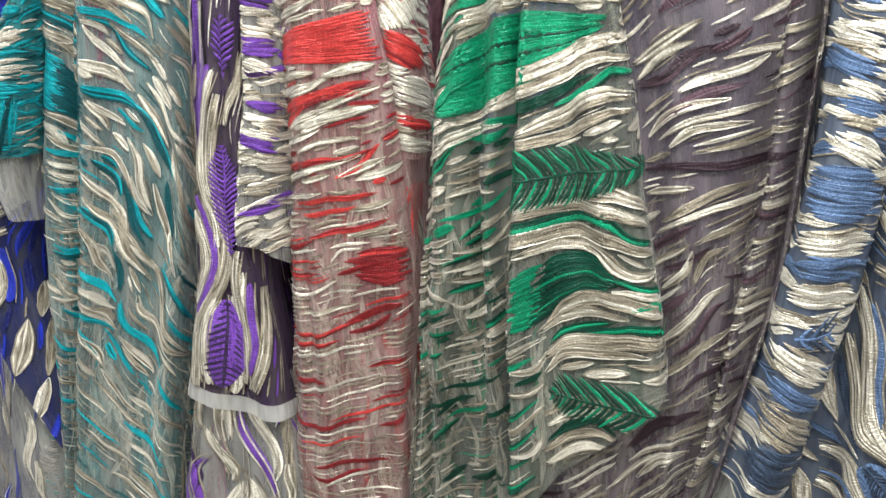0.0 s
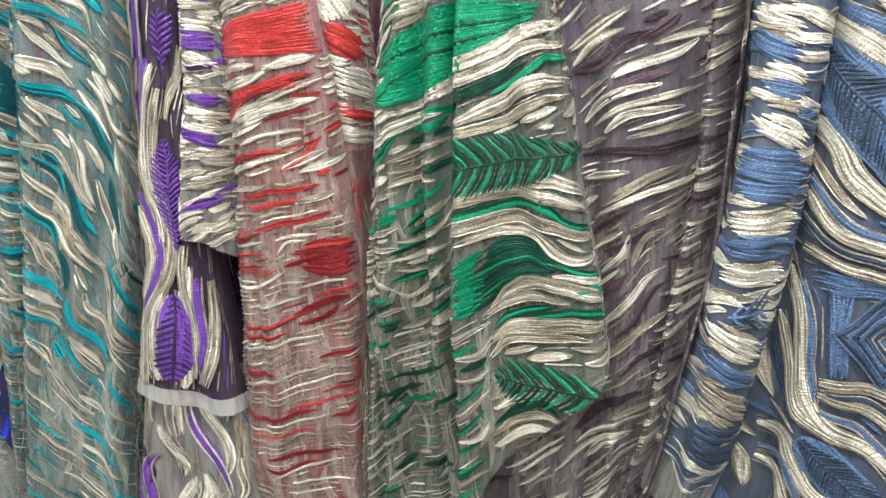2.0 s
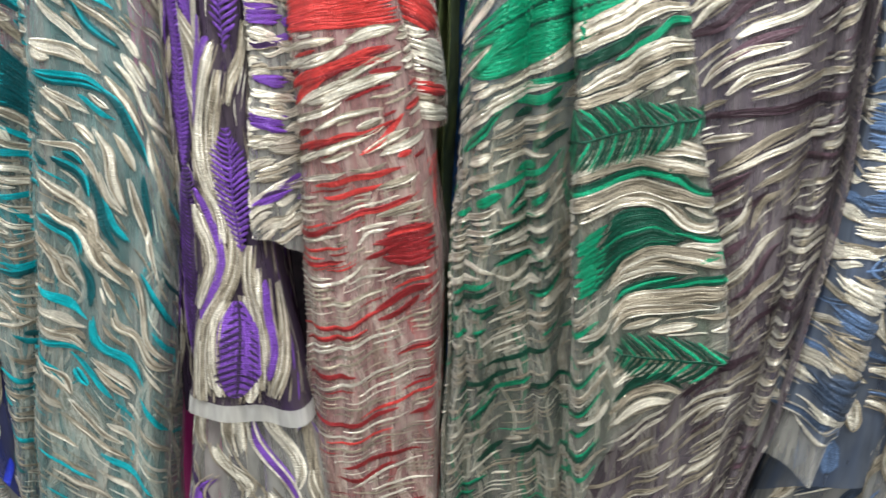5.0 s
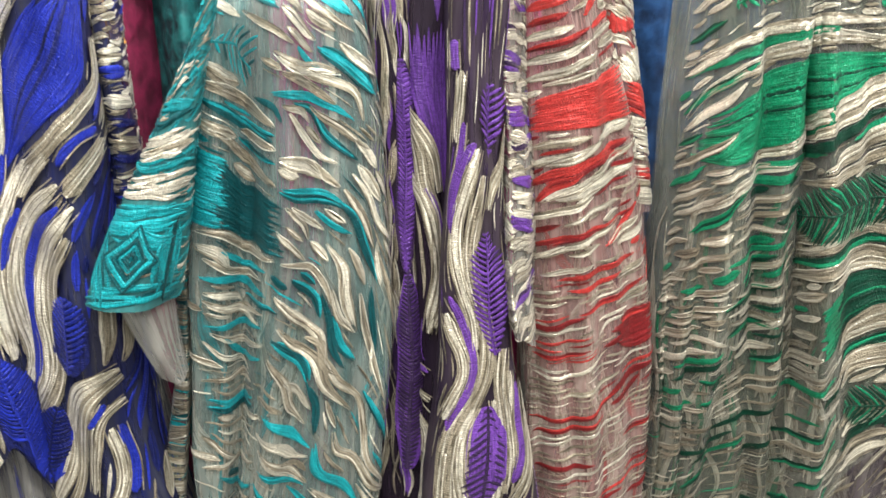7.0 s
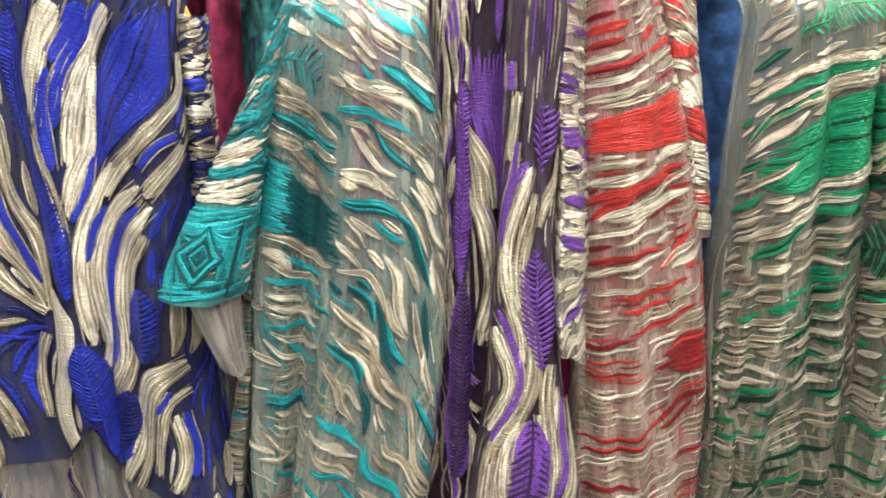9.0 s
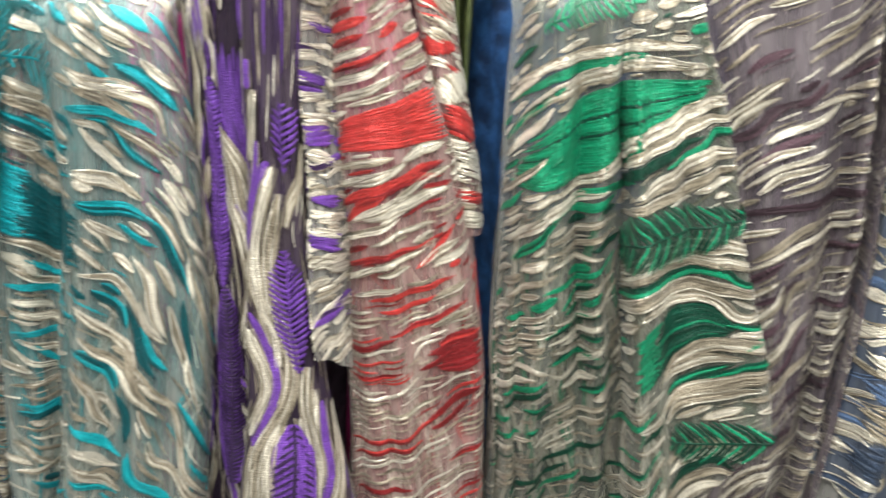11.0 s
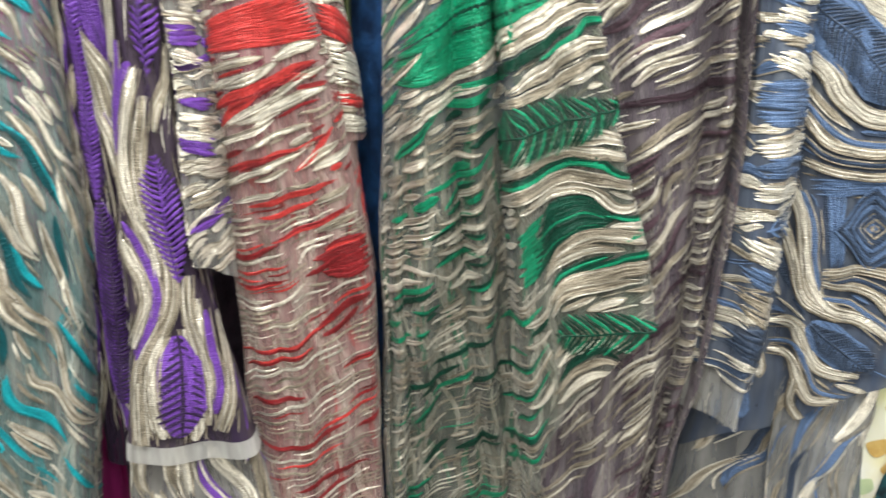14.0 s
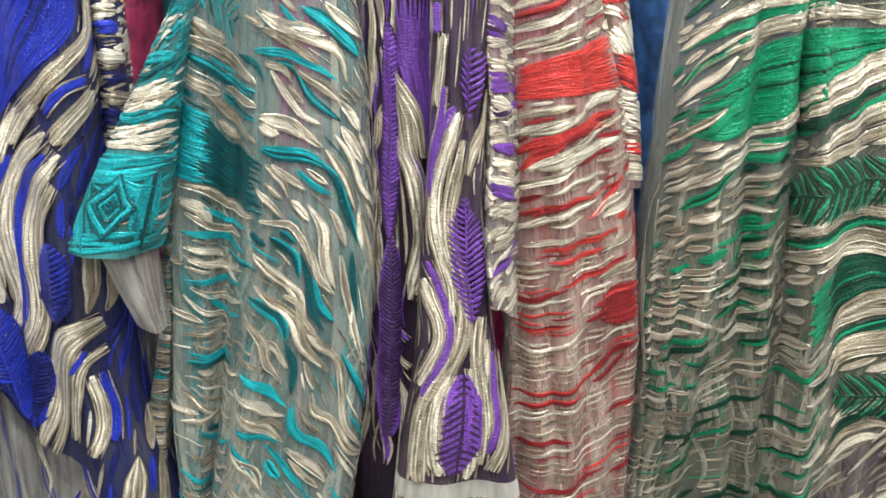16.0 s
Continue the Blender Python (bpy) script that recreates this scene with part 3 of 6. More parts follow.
def sew_chart(n, chart, beside=True, over=0.0):
    if n.solid is None:
        load_chart(n, chart)
    n.fill_patches()
    n.base = over
    for s0, v0, s1, v1, w, col, bow in rows_of(chart, "stroke"):
        n.between(s0, v0, s1, v1, w, col, bow)
    n.base = 0.0
    for r in rows_of(chart, "ribbon"):
        n.own("satin_ribbon").ribbon(r[2:], r[0], r[1], beside, n)
    for f in rows_of(chart, "feather"):
        n.own("feather_motif").feather(*f)
    for q in rows_of(chart, "diamond"):
        n.own("diamond_motif").diamond(*q)
        n.mark(np.stack([np.linspace(q[0] - q[2], q[0] + q[2], 60), np.full(60, q[1])], -1), q[3] * 1.3)
    for width, col, *pts in rows_of(chart, "sweep"):
        n.sweep(pts, width, col, (0.2, 0.1), 0.0012)
    for col, k, *pts in rows_of(chart, "field"):
        n.field(pts[:k], pts[k:], col)


TEAL_FOLDS = [
    (-0.695, -0.723, -0.732, 0.8, 0.8, 0.8),
    (-0.698, -0.726, -0.735, 0.722, 0.722, 0.722),
    (-0.686, -0.703, -0.717, 0.712, 0.712, 0.712),
    (-0.675, -0.683, -0.704, 0.738, 0.738, 0.738),
    (-0.639, -0.654, -0.684, 0.695, 0.698, 0.707),
    (-0.617, -0.61, -0.625, 0.722, 0.722, 0.722),
    (-0.574, -0.556, -0.57, 0.738, 0.738, 0.735),
    (-0.577, -0.559, -0.573, 0.81, 0.81, 0.81),
]
TEAL_CHART = {
    "feather": [
        (0.093, 1.488, 0.158, 1.466, 0.042, 2, 0.007, 0.1, 3, 0.0022),
    ],
    "field": [
        (2, 2, (0.07, 1.409), (0.103, 1.395), (0.069, 1.345), (0.105, 1.337)),
        (3, 3, (0.1, 1.396), (0.131, 1.369), (0.179, 1.361), (0.103, 1.339), (0.133, 1.322), (0.18, 1.316)),
    ],
    "sweep": [
        (0.0123, 0, (0.085, 1.472), (0.107, 1.459), (0.137, 1.453)),
        (0.0101, 1, (0.08, 1.458), (0.111, 1.448), (0.152, 1.436), (0.181, 1.421)),
        (0.009, 2, (0.08, 1.447), (0.103, 1.435), (0.135, 1.422), (0.181, 1.409)),
        (0.0056, 3, (0.118, 1.429), (0.151, 1.42), (0.181, 1.414)),
        (0.009, 0, (0.079, 1.429), (0.097, 1.419), (0.125, 1.41)),
        (0.009, 1, (0.094, 1.419), (0.128, 1.398), (0.157, 1.385), (0.182, 1.373)),
        (0.005, 3, (0.129, 1.41), (0.154, 1.399), (0.182, 1.392)),
        (0.0067, 1, (0.135, 1.415), (0.16, 1.409), (0.182, 1.403)),
        (0.0056, 2, (0.203, 1.485), (0.227, 1.47), (0.24, 1.465)),
        (0.009, 0, (0.177, 1.48), (0.212, 1.467), (0.24, 1.465), (0.257, 1.46)),
    ],
    "sweep_a": [
        (0.0134, 2, (0.236, 1.483), (0.26, 1.47), (0.279, 1.452), (0.288, 1.441)),
        (0.009, 0, (0.26, 1.486), (0.276, 1.471), (0.294, 1.457)),
        (0.0067, 0, (0.196, 1.47), (0.226, 1.461), (0.25, 1.454), (0.267, 1.446), (0.273, 1.422)),
        (0.0067, 1, (0.188, 1.465), (0.212, 1.457), (0.238, 1.445), (0.25, 1.436)),
        (0.0067, 2, (0.172, 1.448), (0.212, 1.446), (0.248, 1.434), (0.266, 1.421)),
        (0.005, 3, (0.157, 1.444), (0.18, 1.436), (0.191, 1.423)),
        (0.0067, 2, (0.202, 1.441), (0.226, 1.432), (0.242, 1.41), (0.266, 1.388)),
        (0.0056, 0, (0.198, 1.433), (0.213, 1.414), (0.231, 1.396), (0.249, 1.387)),
        (0.005, 1, (0.222, 1.436), (0.248, 1.42), (0.265, 1.406), (0.277, 1.398)),
    ],
    "sweep_b": [
        (0.0067, 0, (0.265, 1.406), (0.274, 1.396), (0.282, 1.381)),
        (0.0045, 0, (0.19, 1.439), (0.213, 1.432), (0.221, 1.423)),
        (0.0101, 0, (0.288, 1.408), (0.314, 1.388), (0.314, 1.365), (0.313, 1.326)),
        (0.0112, 0, (0.187, 1.396), (0.213, 1.389), (0.236, 1.375)),
        (0.0078, 0, (0.186, 1.389), (0.206, 1.381)),
        (0.0067, 1, (0.213, 1.394), (0.236, 1.379), (0.25, 1.367)),
        (0.0123, 2, (0.185, 1.371), (0.218, 1.362), (0.246, 1.355), (0.254, 1.348)),
        (0.0067, 3, (0.246, 1.358), (0.258, 1.342), (0.266, 1.311), (0.276, 1.274)),
        (0.0056, 2, (0.222, 1.349), (0.244, 1.333), (0.257, 1.324)),
        (0.005, 0, (0.192, 1.357), (0.21, 1.338), (0.214, 1.325)),
        (0.005, 1, (0.198, 1.357), (0.219, 1.339), (0.233, 1.33)),
    ],
    "sweep_c": [
        (0.0045, 0, (0.182, 1.336), (0.198, 1.321), (0.21, 1.308)),
        (0.005, 0, (0.26, 1.377), (0.273, 1.357), (0.283, 1.331), (0.311, 1.303)),
        (0.0056, 0, (0.253, 1.365), (0.265, 1.342), (0.275, 1.308)),
        (0.0078, 0, (0.234, 1.318), (0.246, 1.299), (0.248, 1.27), (0.256, 1.233)),
        (0.0056, 0, (0.237, 1.277), (0.244, 1.249), (0.255, 1.233)),
        (0.005, 1, (0.188, 1.309), (0.216, 1.3), (0.231, 1.28), (0.237, 1.261)),
        (0.0067, 2, (0.195, 1.296), (0.211, 1.283), (0.222, 1.272), (0.227, 1.252)),
        (0.0067, 2, (0.238, 1.252), (0.246, 1.221), (0.258, 1.203)),
        (0.0056, 3, (0.226, 1.277), (0.234, 1.251), (0.238, 1.223), (0.251, 1.194)),
        (0.005, 1, (0.259, 1.27), (0.264, 1.233), (0.274, 1.199), (0.287, 1.164)),
    ],
    "sweep_d": [
        (0.0056, 3, (0.268, 1.275), (0.27, 1.243), (0.276, 1.204)),
        (0.0078, 0, (0.185, 1.279), (0.208, 1.254), (0.226, 1.237), (0.232, 1.214)),
        (0.0062, 1, (0.215, 1.236), (0.227, 1.229), (0.233, 1.206), (0.245, 1.193)),
        (0.0101, 2, (0.184, 1.242), (0.202, 1.227), (0.218, 1.205), (0.221, 1.191)),
        (0.0056, 3, (0.22, 1.194), (0.227, 1.171), (0.226, 1.137)),
        (0.0078, 0, (0.19, 1.251), (0.206, 1.231), (0.223, 1.217), (0.234, 1.186), (0.256, 1.155)),
        (0.0067, 0, (0.232, 1.214), (0.245, 1.187), (0.264, 1.167)),
        (0.005, 1, (0.245, 1.187), (0.262, 1.167), (0.268, 1.138), (0.273, 1.103), (0.306, 1.062)),
        (0.0062, 0, (0.184, 1.222), (0.199, 1.199), (0.207, 1.168), (0.219, 1.151)),
    ],
    "sweep_e": [
        (0.0056, 0, (0.199, 1.199), (0.214, 1.182), (0.223, 1.166)),
        (0.0067, 2, (0.18, 1.167), (0.202, 1.151), (0.211, 1.14), (0.224, 1.126)),
        (0.0067, 0, (0.172, 1.145), (0.198, 1.136), (0.212, 1.12), (0.222, 1.118)),
        (0.0045, 1, (0.199, 1.118), (0.217, 1.109), (0.221, 1.103)),
        (0.0078, 0, (0.18, 1.131), (0.204, 1.109), (0.222, 1.09)),
        (0.0067, 2, (0.18, 1.11), (0.201, 1.102), (0.22, 1.087)),
        (0.0078, 2, (0.226, 1.134), (0.23, 1.1), (0.25, 1.08), (0.27, 1.048)),
        (0.0078, 0, (0.242, 1.136), (0.246, 1.116), (0.26, 1.105), (0.282, 1.073), (0.306, 1.06)),
        (0.0067, 0, (0.224, 1.083), (0.242, 1.064), (0.261, 1.037)),
        (0.0067, 2, (0.266, 1.173), (0.287, 1.137), (0.307, 1.103)),
    ],
    "sweep_f": [
        (0.0067, 2, (0.178, 1.095), (0.195, 1.075), (0.206, 1.05)),
        (0.0067, 2, (0.211, 1.071), (0.217, 1.058), (0.223, 1.05)),
        (0.0067, 0, (0.182, 1.085), (0.2, 1.066), (0.211, 1.039)),
        (0.0078, 0, (0.086, 1.335), (0.102, 1.333), (0.133, 1.316), (0.181, 1.311)),
        (0.009, 0, (0.086, 1.322), (0.103, 1.315), (0.115, 1.299)),
        (0.005, 3, (0.103, 1.319), (0.134, 1.3), (0.174, 1.3)),
        (0.0056, 1, (0.093, 1.311), (0.121, 1.294), (0.167, 1.291)),
        (0.0067, 2, (0.089, 1.295), (0.116, 1.289), (0.157, 1.28), (0.178, 1.278)),
        (0.0056, 0, (0.093, 1.281), (0.116, 1.274), (0.138, 1.265)),
        (0.005, 1, (0.093, 1.274), (0.117, 1.263), (0.173, 1.261)),
        (0.0067, 0, (0.095, 1.27), (0.122, 1.26), (0.17, 1.251)),
    ],
    "sweep_g": [
        (0.0056, 2, (0.089, 1.251), (0.116, 1.246), (0.175, 1.249)),
        (0.0056, 0, (0.097, 1.244), (0.121, 1.231), (0.178, 1.233)),
        (0.0056, 2, (0.108, 1.24), (0.129, 1.218), (0.179, 1.22)),
        (0.0039, 1, (0.091, 1.237), (0.103, 1.223), (0.157, 1.205)),
        (0.0039, 1, (0.089, 1.2), (0.109, 1.198), (0.157, 1.199)),
        (0.0034, 1, (0.091, 1.193), (0.115, 1.183), (0.166, 1.188)),
        (0.0078, 3, (0.088, 1.174), (0.103, 1.17), (0.168, 1.171)),
        (0.0045, 2, (0.093, 1.181), (0.115, 1.175), (0.167, 1.179)),
        (0.0034, 1, (0.091, 1.159), (0.117, 1.152), (0.171, 1.151)),
        (0.0045, 1, (0.089, 1.145), (0.105, 1.13), (0.13, 1.111)),
        (0.005, 0, (0.09, 1.114), (0.113, 1.112), (0.172, 1.115)),
    ],
    "sweep_h": [
        (0.005, 2, (0.107, 1.104), (0.135, 1.086), (0.18, 1.093)),
        (0.005, 0, (0.095, 1.083), (0.129, 1.065), (0.186, 1.068)),
        (0.0056, 2, (0.088, 1.064), (0.108, 1.05), (0.176, 1.04)),
    ],
}
TEALSL_FOLDS = [
    (-0.696, -0.799, -0.866, 0.748, 0.725, 0.729),
    (-0.699, -0.802, -0.869, 0.703, 0.68, 0.678),
    (-0.7, -0.761, -0.816, 0.693, 0.66, 0.638),
    (-0.691, -0.733, -0.763, 0.695, 0.695, 0.695),
    (-0.694, -0.736, -0.766, 0.74, 0.74, 0.74),
]
TEALSL_CHART = {
    "patch": [
        (0.083, 1.38, 0.049, 0.0094, 7, 0),
        (0.084, 1.412, 0.044, 0.0103, 12, 0),
        (0.086, 1.398, 0.045, 0.0042, 6, 2),
        (0.073, 1.356, 0.048, 0.0113, 4, 2),
        (0.048, 1.318, 0.028, 0.0103, 114, 2),
        (0.114, 1.324, 0.028, 0.0122, 90, 2),
        (0.084, 1.294, 0.039, 0.0113, 5, 2),
        (0.087, 1.442, 0.032, 0.0028, 8, 2),
        (0.087, 1.432, 0.036, 0.0024, 11, 3),
        (0.093, 1.34, 0.04, 0.0066, -7, 2),
    ],
    "diamond": [
        (0.078, 1.326, 0.024, 0.026, 3, 2),
    ],
}
PSTRIP_FOLDS = [
    (-0.561, -0.56, -0.563, 0.82, 0.82, 0.82),
    (-0.564, -0.563, -0.566, 0.775, 0.775, 0.775),
    (-0.541, -0.536, -0.536, 0.752, 0.752, 0.752),
    (-0.531, -0.526, -0.514, 0.76, 0.76, 0.76),
    (-0.534, -0.529, -0.517, 0.805, 0.805, 0.805),
]
PSTRIP_CHART = {
    "feather": [
        (0.08, 1.28, 0.081, 1.472, 0.022, 2, 0.007, 0, 3, 0.003),
        (0.081, 1.076, 0.081, 1.28, 0.024, 3, 0.007, 0, 2, 0.003),
    ],
}
PBODY_FOLDS = [
    (-0.53, -0.524, -0.516, 0.8, 0.8, 0.8),
    (-0.533, -0.527, -0.519, 0.752, 0.752, 0.752),
    (-0.513, -0.512, -0.498, 0.742, 0.742, 0.742),
    (-0.49, -0.49, -0.475, 0.755, 0.755, 0.755),
    (-0.462, -0.454, -0.435, 0.748, 0.748, 0.748),
    (-0.465, -0.457, -0.438, 0.8, 0.8, 0.8),
]
PBODY_CHART = {
    "field": [
        (2, 4, (0.049, 1.49), (0.048, 1.443), (0.062, 1.395), (0.073, 1.365), (0.077, 1.491), (0.08, 1.434), (0.078, 1.395), (0.077, 1.365)),
    ],
    "ribbon": [
        (0.0087, 1, (0.034, 1.491), (0.037, 1.442), (0.053, 1.415), (0.062, 1.395), (0.069, 1.355)),
        (0.0102, 1, (0.037, 1.433), (0.053, 1.394), (0.058, 1.36), (0.067, 1.33), (0.069, 1.293)),
        (0.0102, 0, (0.033, 1.381), (0.056, 1.354), (0.065, 1.32), (0.069, 1.282), (0.064, 1.251), (0.059, 1.223)),
        (0.0073, 1, (0.073, 1.292), (0.073, 1.259), (0.063, 1.229)),
        (0.0073, 2, (0.058, 1.36), (0.066, 1.34), (0.073, 1.313)),
        (0.0102, 0, (0.041, 1.137), (0.052, 1.119), (0.053, 1.089)),
        (0.0073, 1, (0.037, 1.208), (0.03, 1.171), (0.057, 1.152)),
        (0.0087, 2, (0.038, 1.232), (0.035, 1.196), (0.056, 1.18)),
    ],
}
PSLEEVE_FOLDS = [
    (-0.502, -0.505, -0.521, 0.76, 0.76, 0.76),
    (-0.505, -0.508, -0.524, 0.709, 0.706, 0.7),
    (-0.491, -0.491, -0.492, 0.698, 0.694, 0.69),
    (-0.477, -0.473, -0.457, 0.704, 0.7, 0.696),
    (-0.467, -0.46, -0.432, 0.7, 0.698, 0.694),
    (-0.46, -0.452, -0.416, 0.712, 0.712, 0.708),
    (-0.463, -0.455, -0.419, 0.76, 0.76, 0.76),
]
PSLEEVE_CHART = {
    "ribbon": [
        (0.0116, 0, (0.084, 1.402), (0.072, 1.369), (0.064, 1.339), (0.065, 1.305), (0.072, 1.28), (0.081, 1.253), (0.084, 1.222)),
        (0.0131, 1, (0.088, 1.379), (0.08, 1.345), (0.076, 1.315), (0.08, 1.285), (0.091, 1.253), (0.094, 1.222), (0.089, 1.195), (0.08, 1.174), (0.07, 1.152), (0.066, 1.13), (0.066, 1.095), (0.067, 1.061)),
        (0.0116, 2, (0.081, 1.407), (0.068, 1.387), (0.059, 1.358), (0.059, 1.329)),
        (0.0087, 2, (0.061, 1.274), (0.071, 1.253), (0.079, 1.227), (0.081, 1.207), (0.076, 1.185), (0.067, 1.163), (0.063, 1.145)),
        (0.0102, 0, (0.06, 1.258), (0.066, 1.237), (0.073, 1.217), (0.074, 1.202), (0.068, 1.18), (0.061, 1.155)),
        (0.0102, 0, (0.08, 1.168), (0.073, 1.147), (0.071, 1.125), (0.072, 1.097), (0.076, 1.068)),
    ],
    "ribbon_a": [
        (0.0102, 0, (0.096, 1.173), (0.096, 1.144), (0.096, 1.109), (0.092, 1.08), (0.09, 1.059)),
        (0.0087, 1, (0.105, 1.223), (0.101, 1.191), (0.101, 1.151), (0.1, 1.11), (0.097, 1.073)),
        (0.0073, 2, (0.112, 1.189), (0.109, 1.151), (0.108, 1.117), (0.102, 1.086)),
        (0.0051, 0, (0.108, 1.201), (0.104, 1.157), (0.104, 1.123), (0.1, 1.092)),
        (0.0073, 1, (0.123, 1.182), (0.118, 1.139), (0.113, 1.103), (0.103, 1.067)),
        (0.0073, 0, (0.064, 1.123), (0.064, 1.095), (0.065, 1.06)),
        (0.0087, 1, (0.121, 1.42), (0.113, 1.392), (0.1, 1.368), (0.093, 1.349)),
        (0.0087, 0, (0.07, 1.465), (0.069, 1.442), (0.065, 1.406)),
        (0.0102, 2, (0.062, 1.489), (0.064, 1.465)),
        (0.0073, 2, (0.072, 1.424), (0.069, 1.401), (0.063, 1.382)),
    ],
    "feather": [
        (0.09, 1.167, 0.084, 1.067, 0.028, 3, 0.0115, 0, 2, 0.003),
        (0.1, 1.217, 0.089, 1.33, 0.03, 2, 0.005, 0, 2, 0.0022),
        (0.097, 1.394, 0.1, 1.454, 0.028, 2, 0.0055, 0, 2, 0.0022),
    ],
}
TLIN_FOLDS = [
    (-0.837, -0.774, -0.675, 0.73, 0.73, 0.73),
    (-0.84, -0.777, -0.678, 0.685, 0.685, 0.685),
    (-0.812, -0.755, -0.681, 0.678, 0.678, 0.678),
    (-0.748, -0.739, -0.708, 0.69, 0.69, 0.69),
    (-0.751, -0.742, -0.711, 0.735, 0.735, 0.735),
]
TLIN_CHART = {}
PRUFF_FOLDS = [
    (-0.458, -0.448, -0.438, 0.76, 0.76, 0.76),
    (-0.461, -0.451, -0.441, 0.71, 0.689, 0.67),
    (-0.448, -0.438, -0.431, 0.723, 0.706, 0.687),
    (-0.435, -0.42, -0.411, 0.749, 0.735, 0.719),
    (-0.438, -0.423, -0.414, 0.794, 0.79, 0.79),
]
PRUFF_CHART = {
    "patch": [
        (0.09, 1.424, 0.019, 0.0075, 0, 2),
        (0.09, 1.37, 0.019, 0.0038, -10, 2),
        (0.088, 1.338, 0.018, 0.0033, -11, 2),
        (0.086, 1.466, 0.017, 0.0033, -14, 2),
        (0.093, 1.288, 0.016, 0.0066, 7, 0),
        (0.093, 1.266, 0.015, 0.0038, 8, 2),
        (0.09, 1.474, 0.019, 0.0038, -16, 2),
        (0.09, 1.332, 0.019, 0.0038, -16, 2),
        (0.09, 1.458, 0.018, 0.0038, -5, 0),
        (0.09, 1.44, 0.018, 0.0042, -11, 0),
        (0.088, 1.408, 0.018, 0.0042, -12, 0),
        (0.09, 1.358, 0.018, 0.0033, -12, 0),
        (0.09, 1.342, 0.018, 0.0033, -16, 0),
    ],
}
RED_FOLDS = [
    (-0.431, -0.416, -0.409, 0.82, 0.82, 0.82),
    (-0.434, -0.422, -0.419, 0.742, 0.742, 0.742),
    (-0.401, -0.381, -0.369, 0.709, 0.709, 0.709),
    (-0.377, -0.338, -0.328, 0.732, 0.732, 0.732),
    (-0.356, -0.303, -0.288, 0.757, 0.757, 0.757),
    (-0.359, -0.306, -0.291, 0.83, 0.83, 0.83),
]
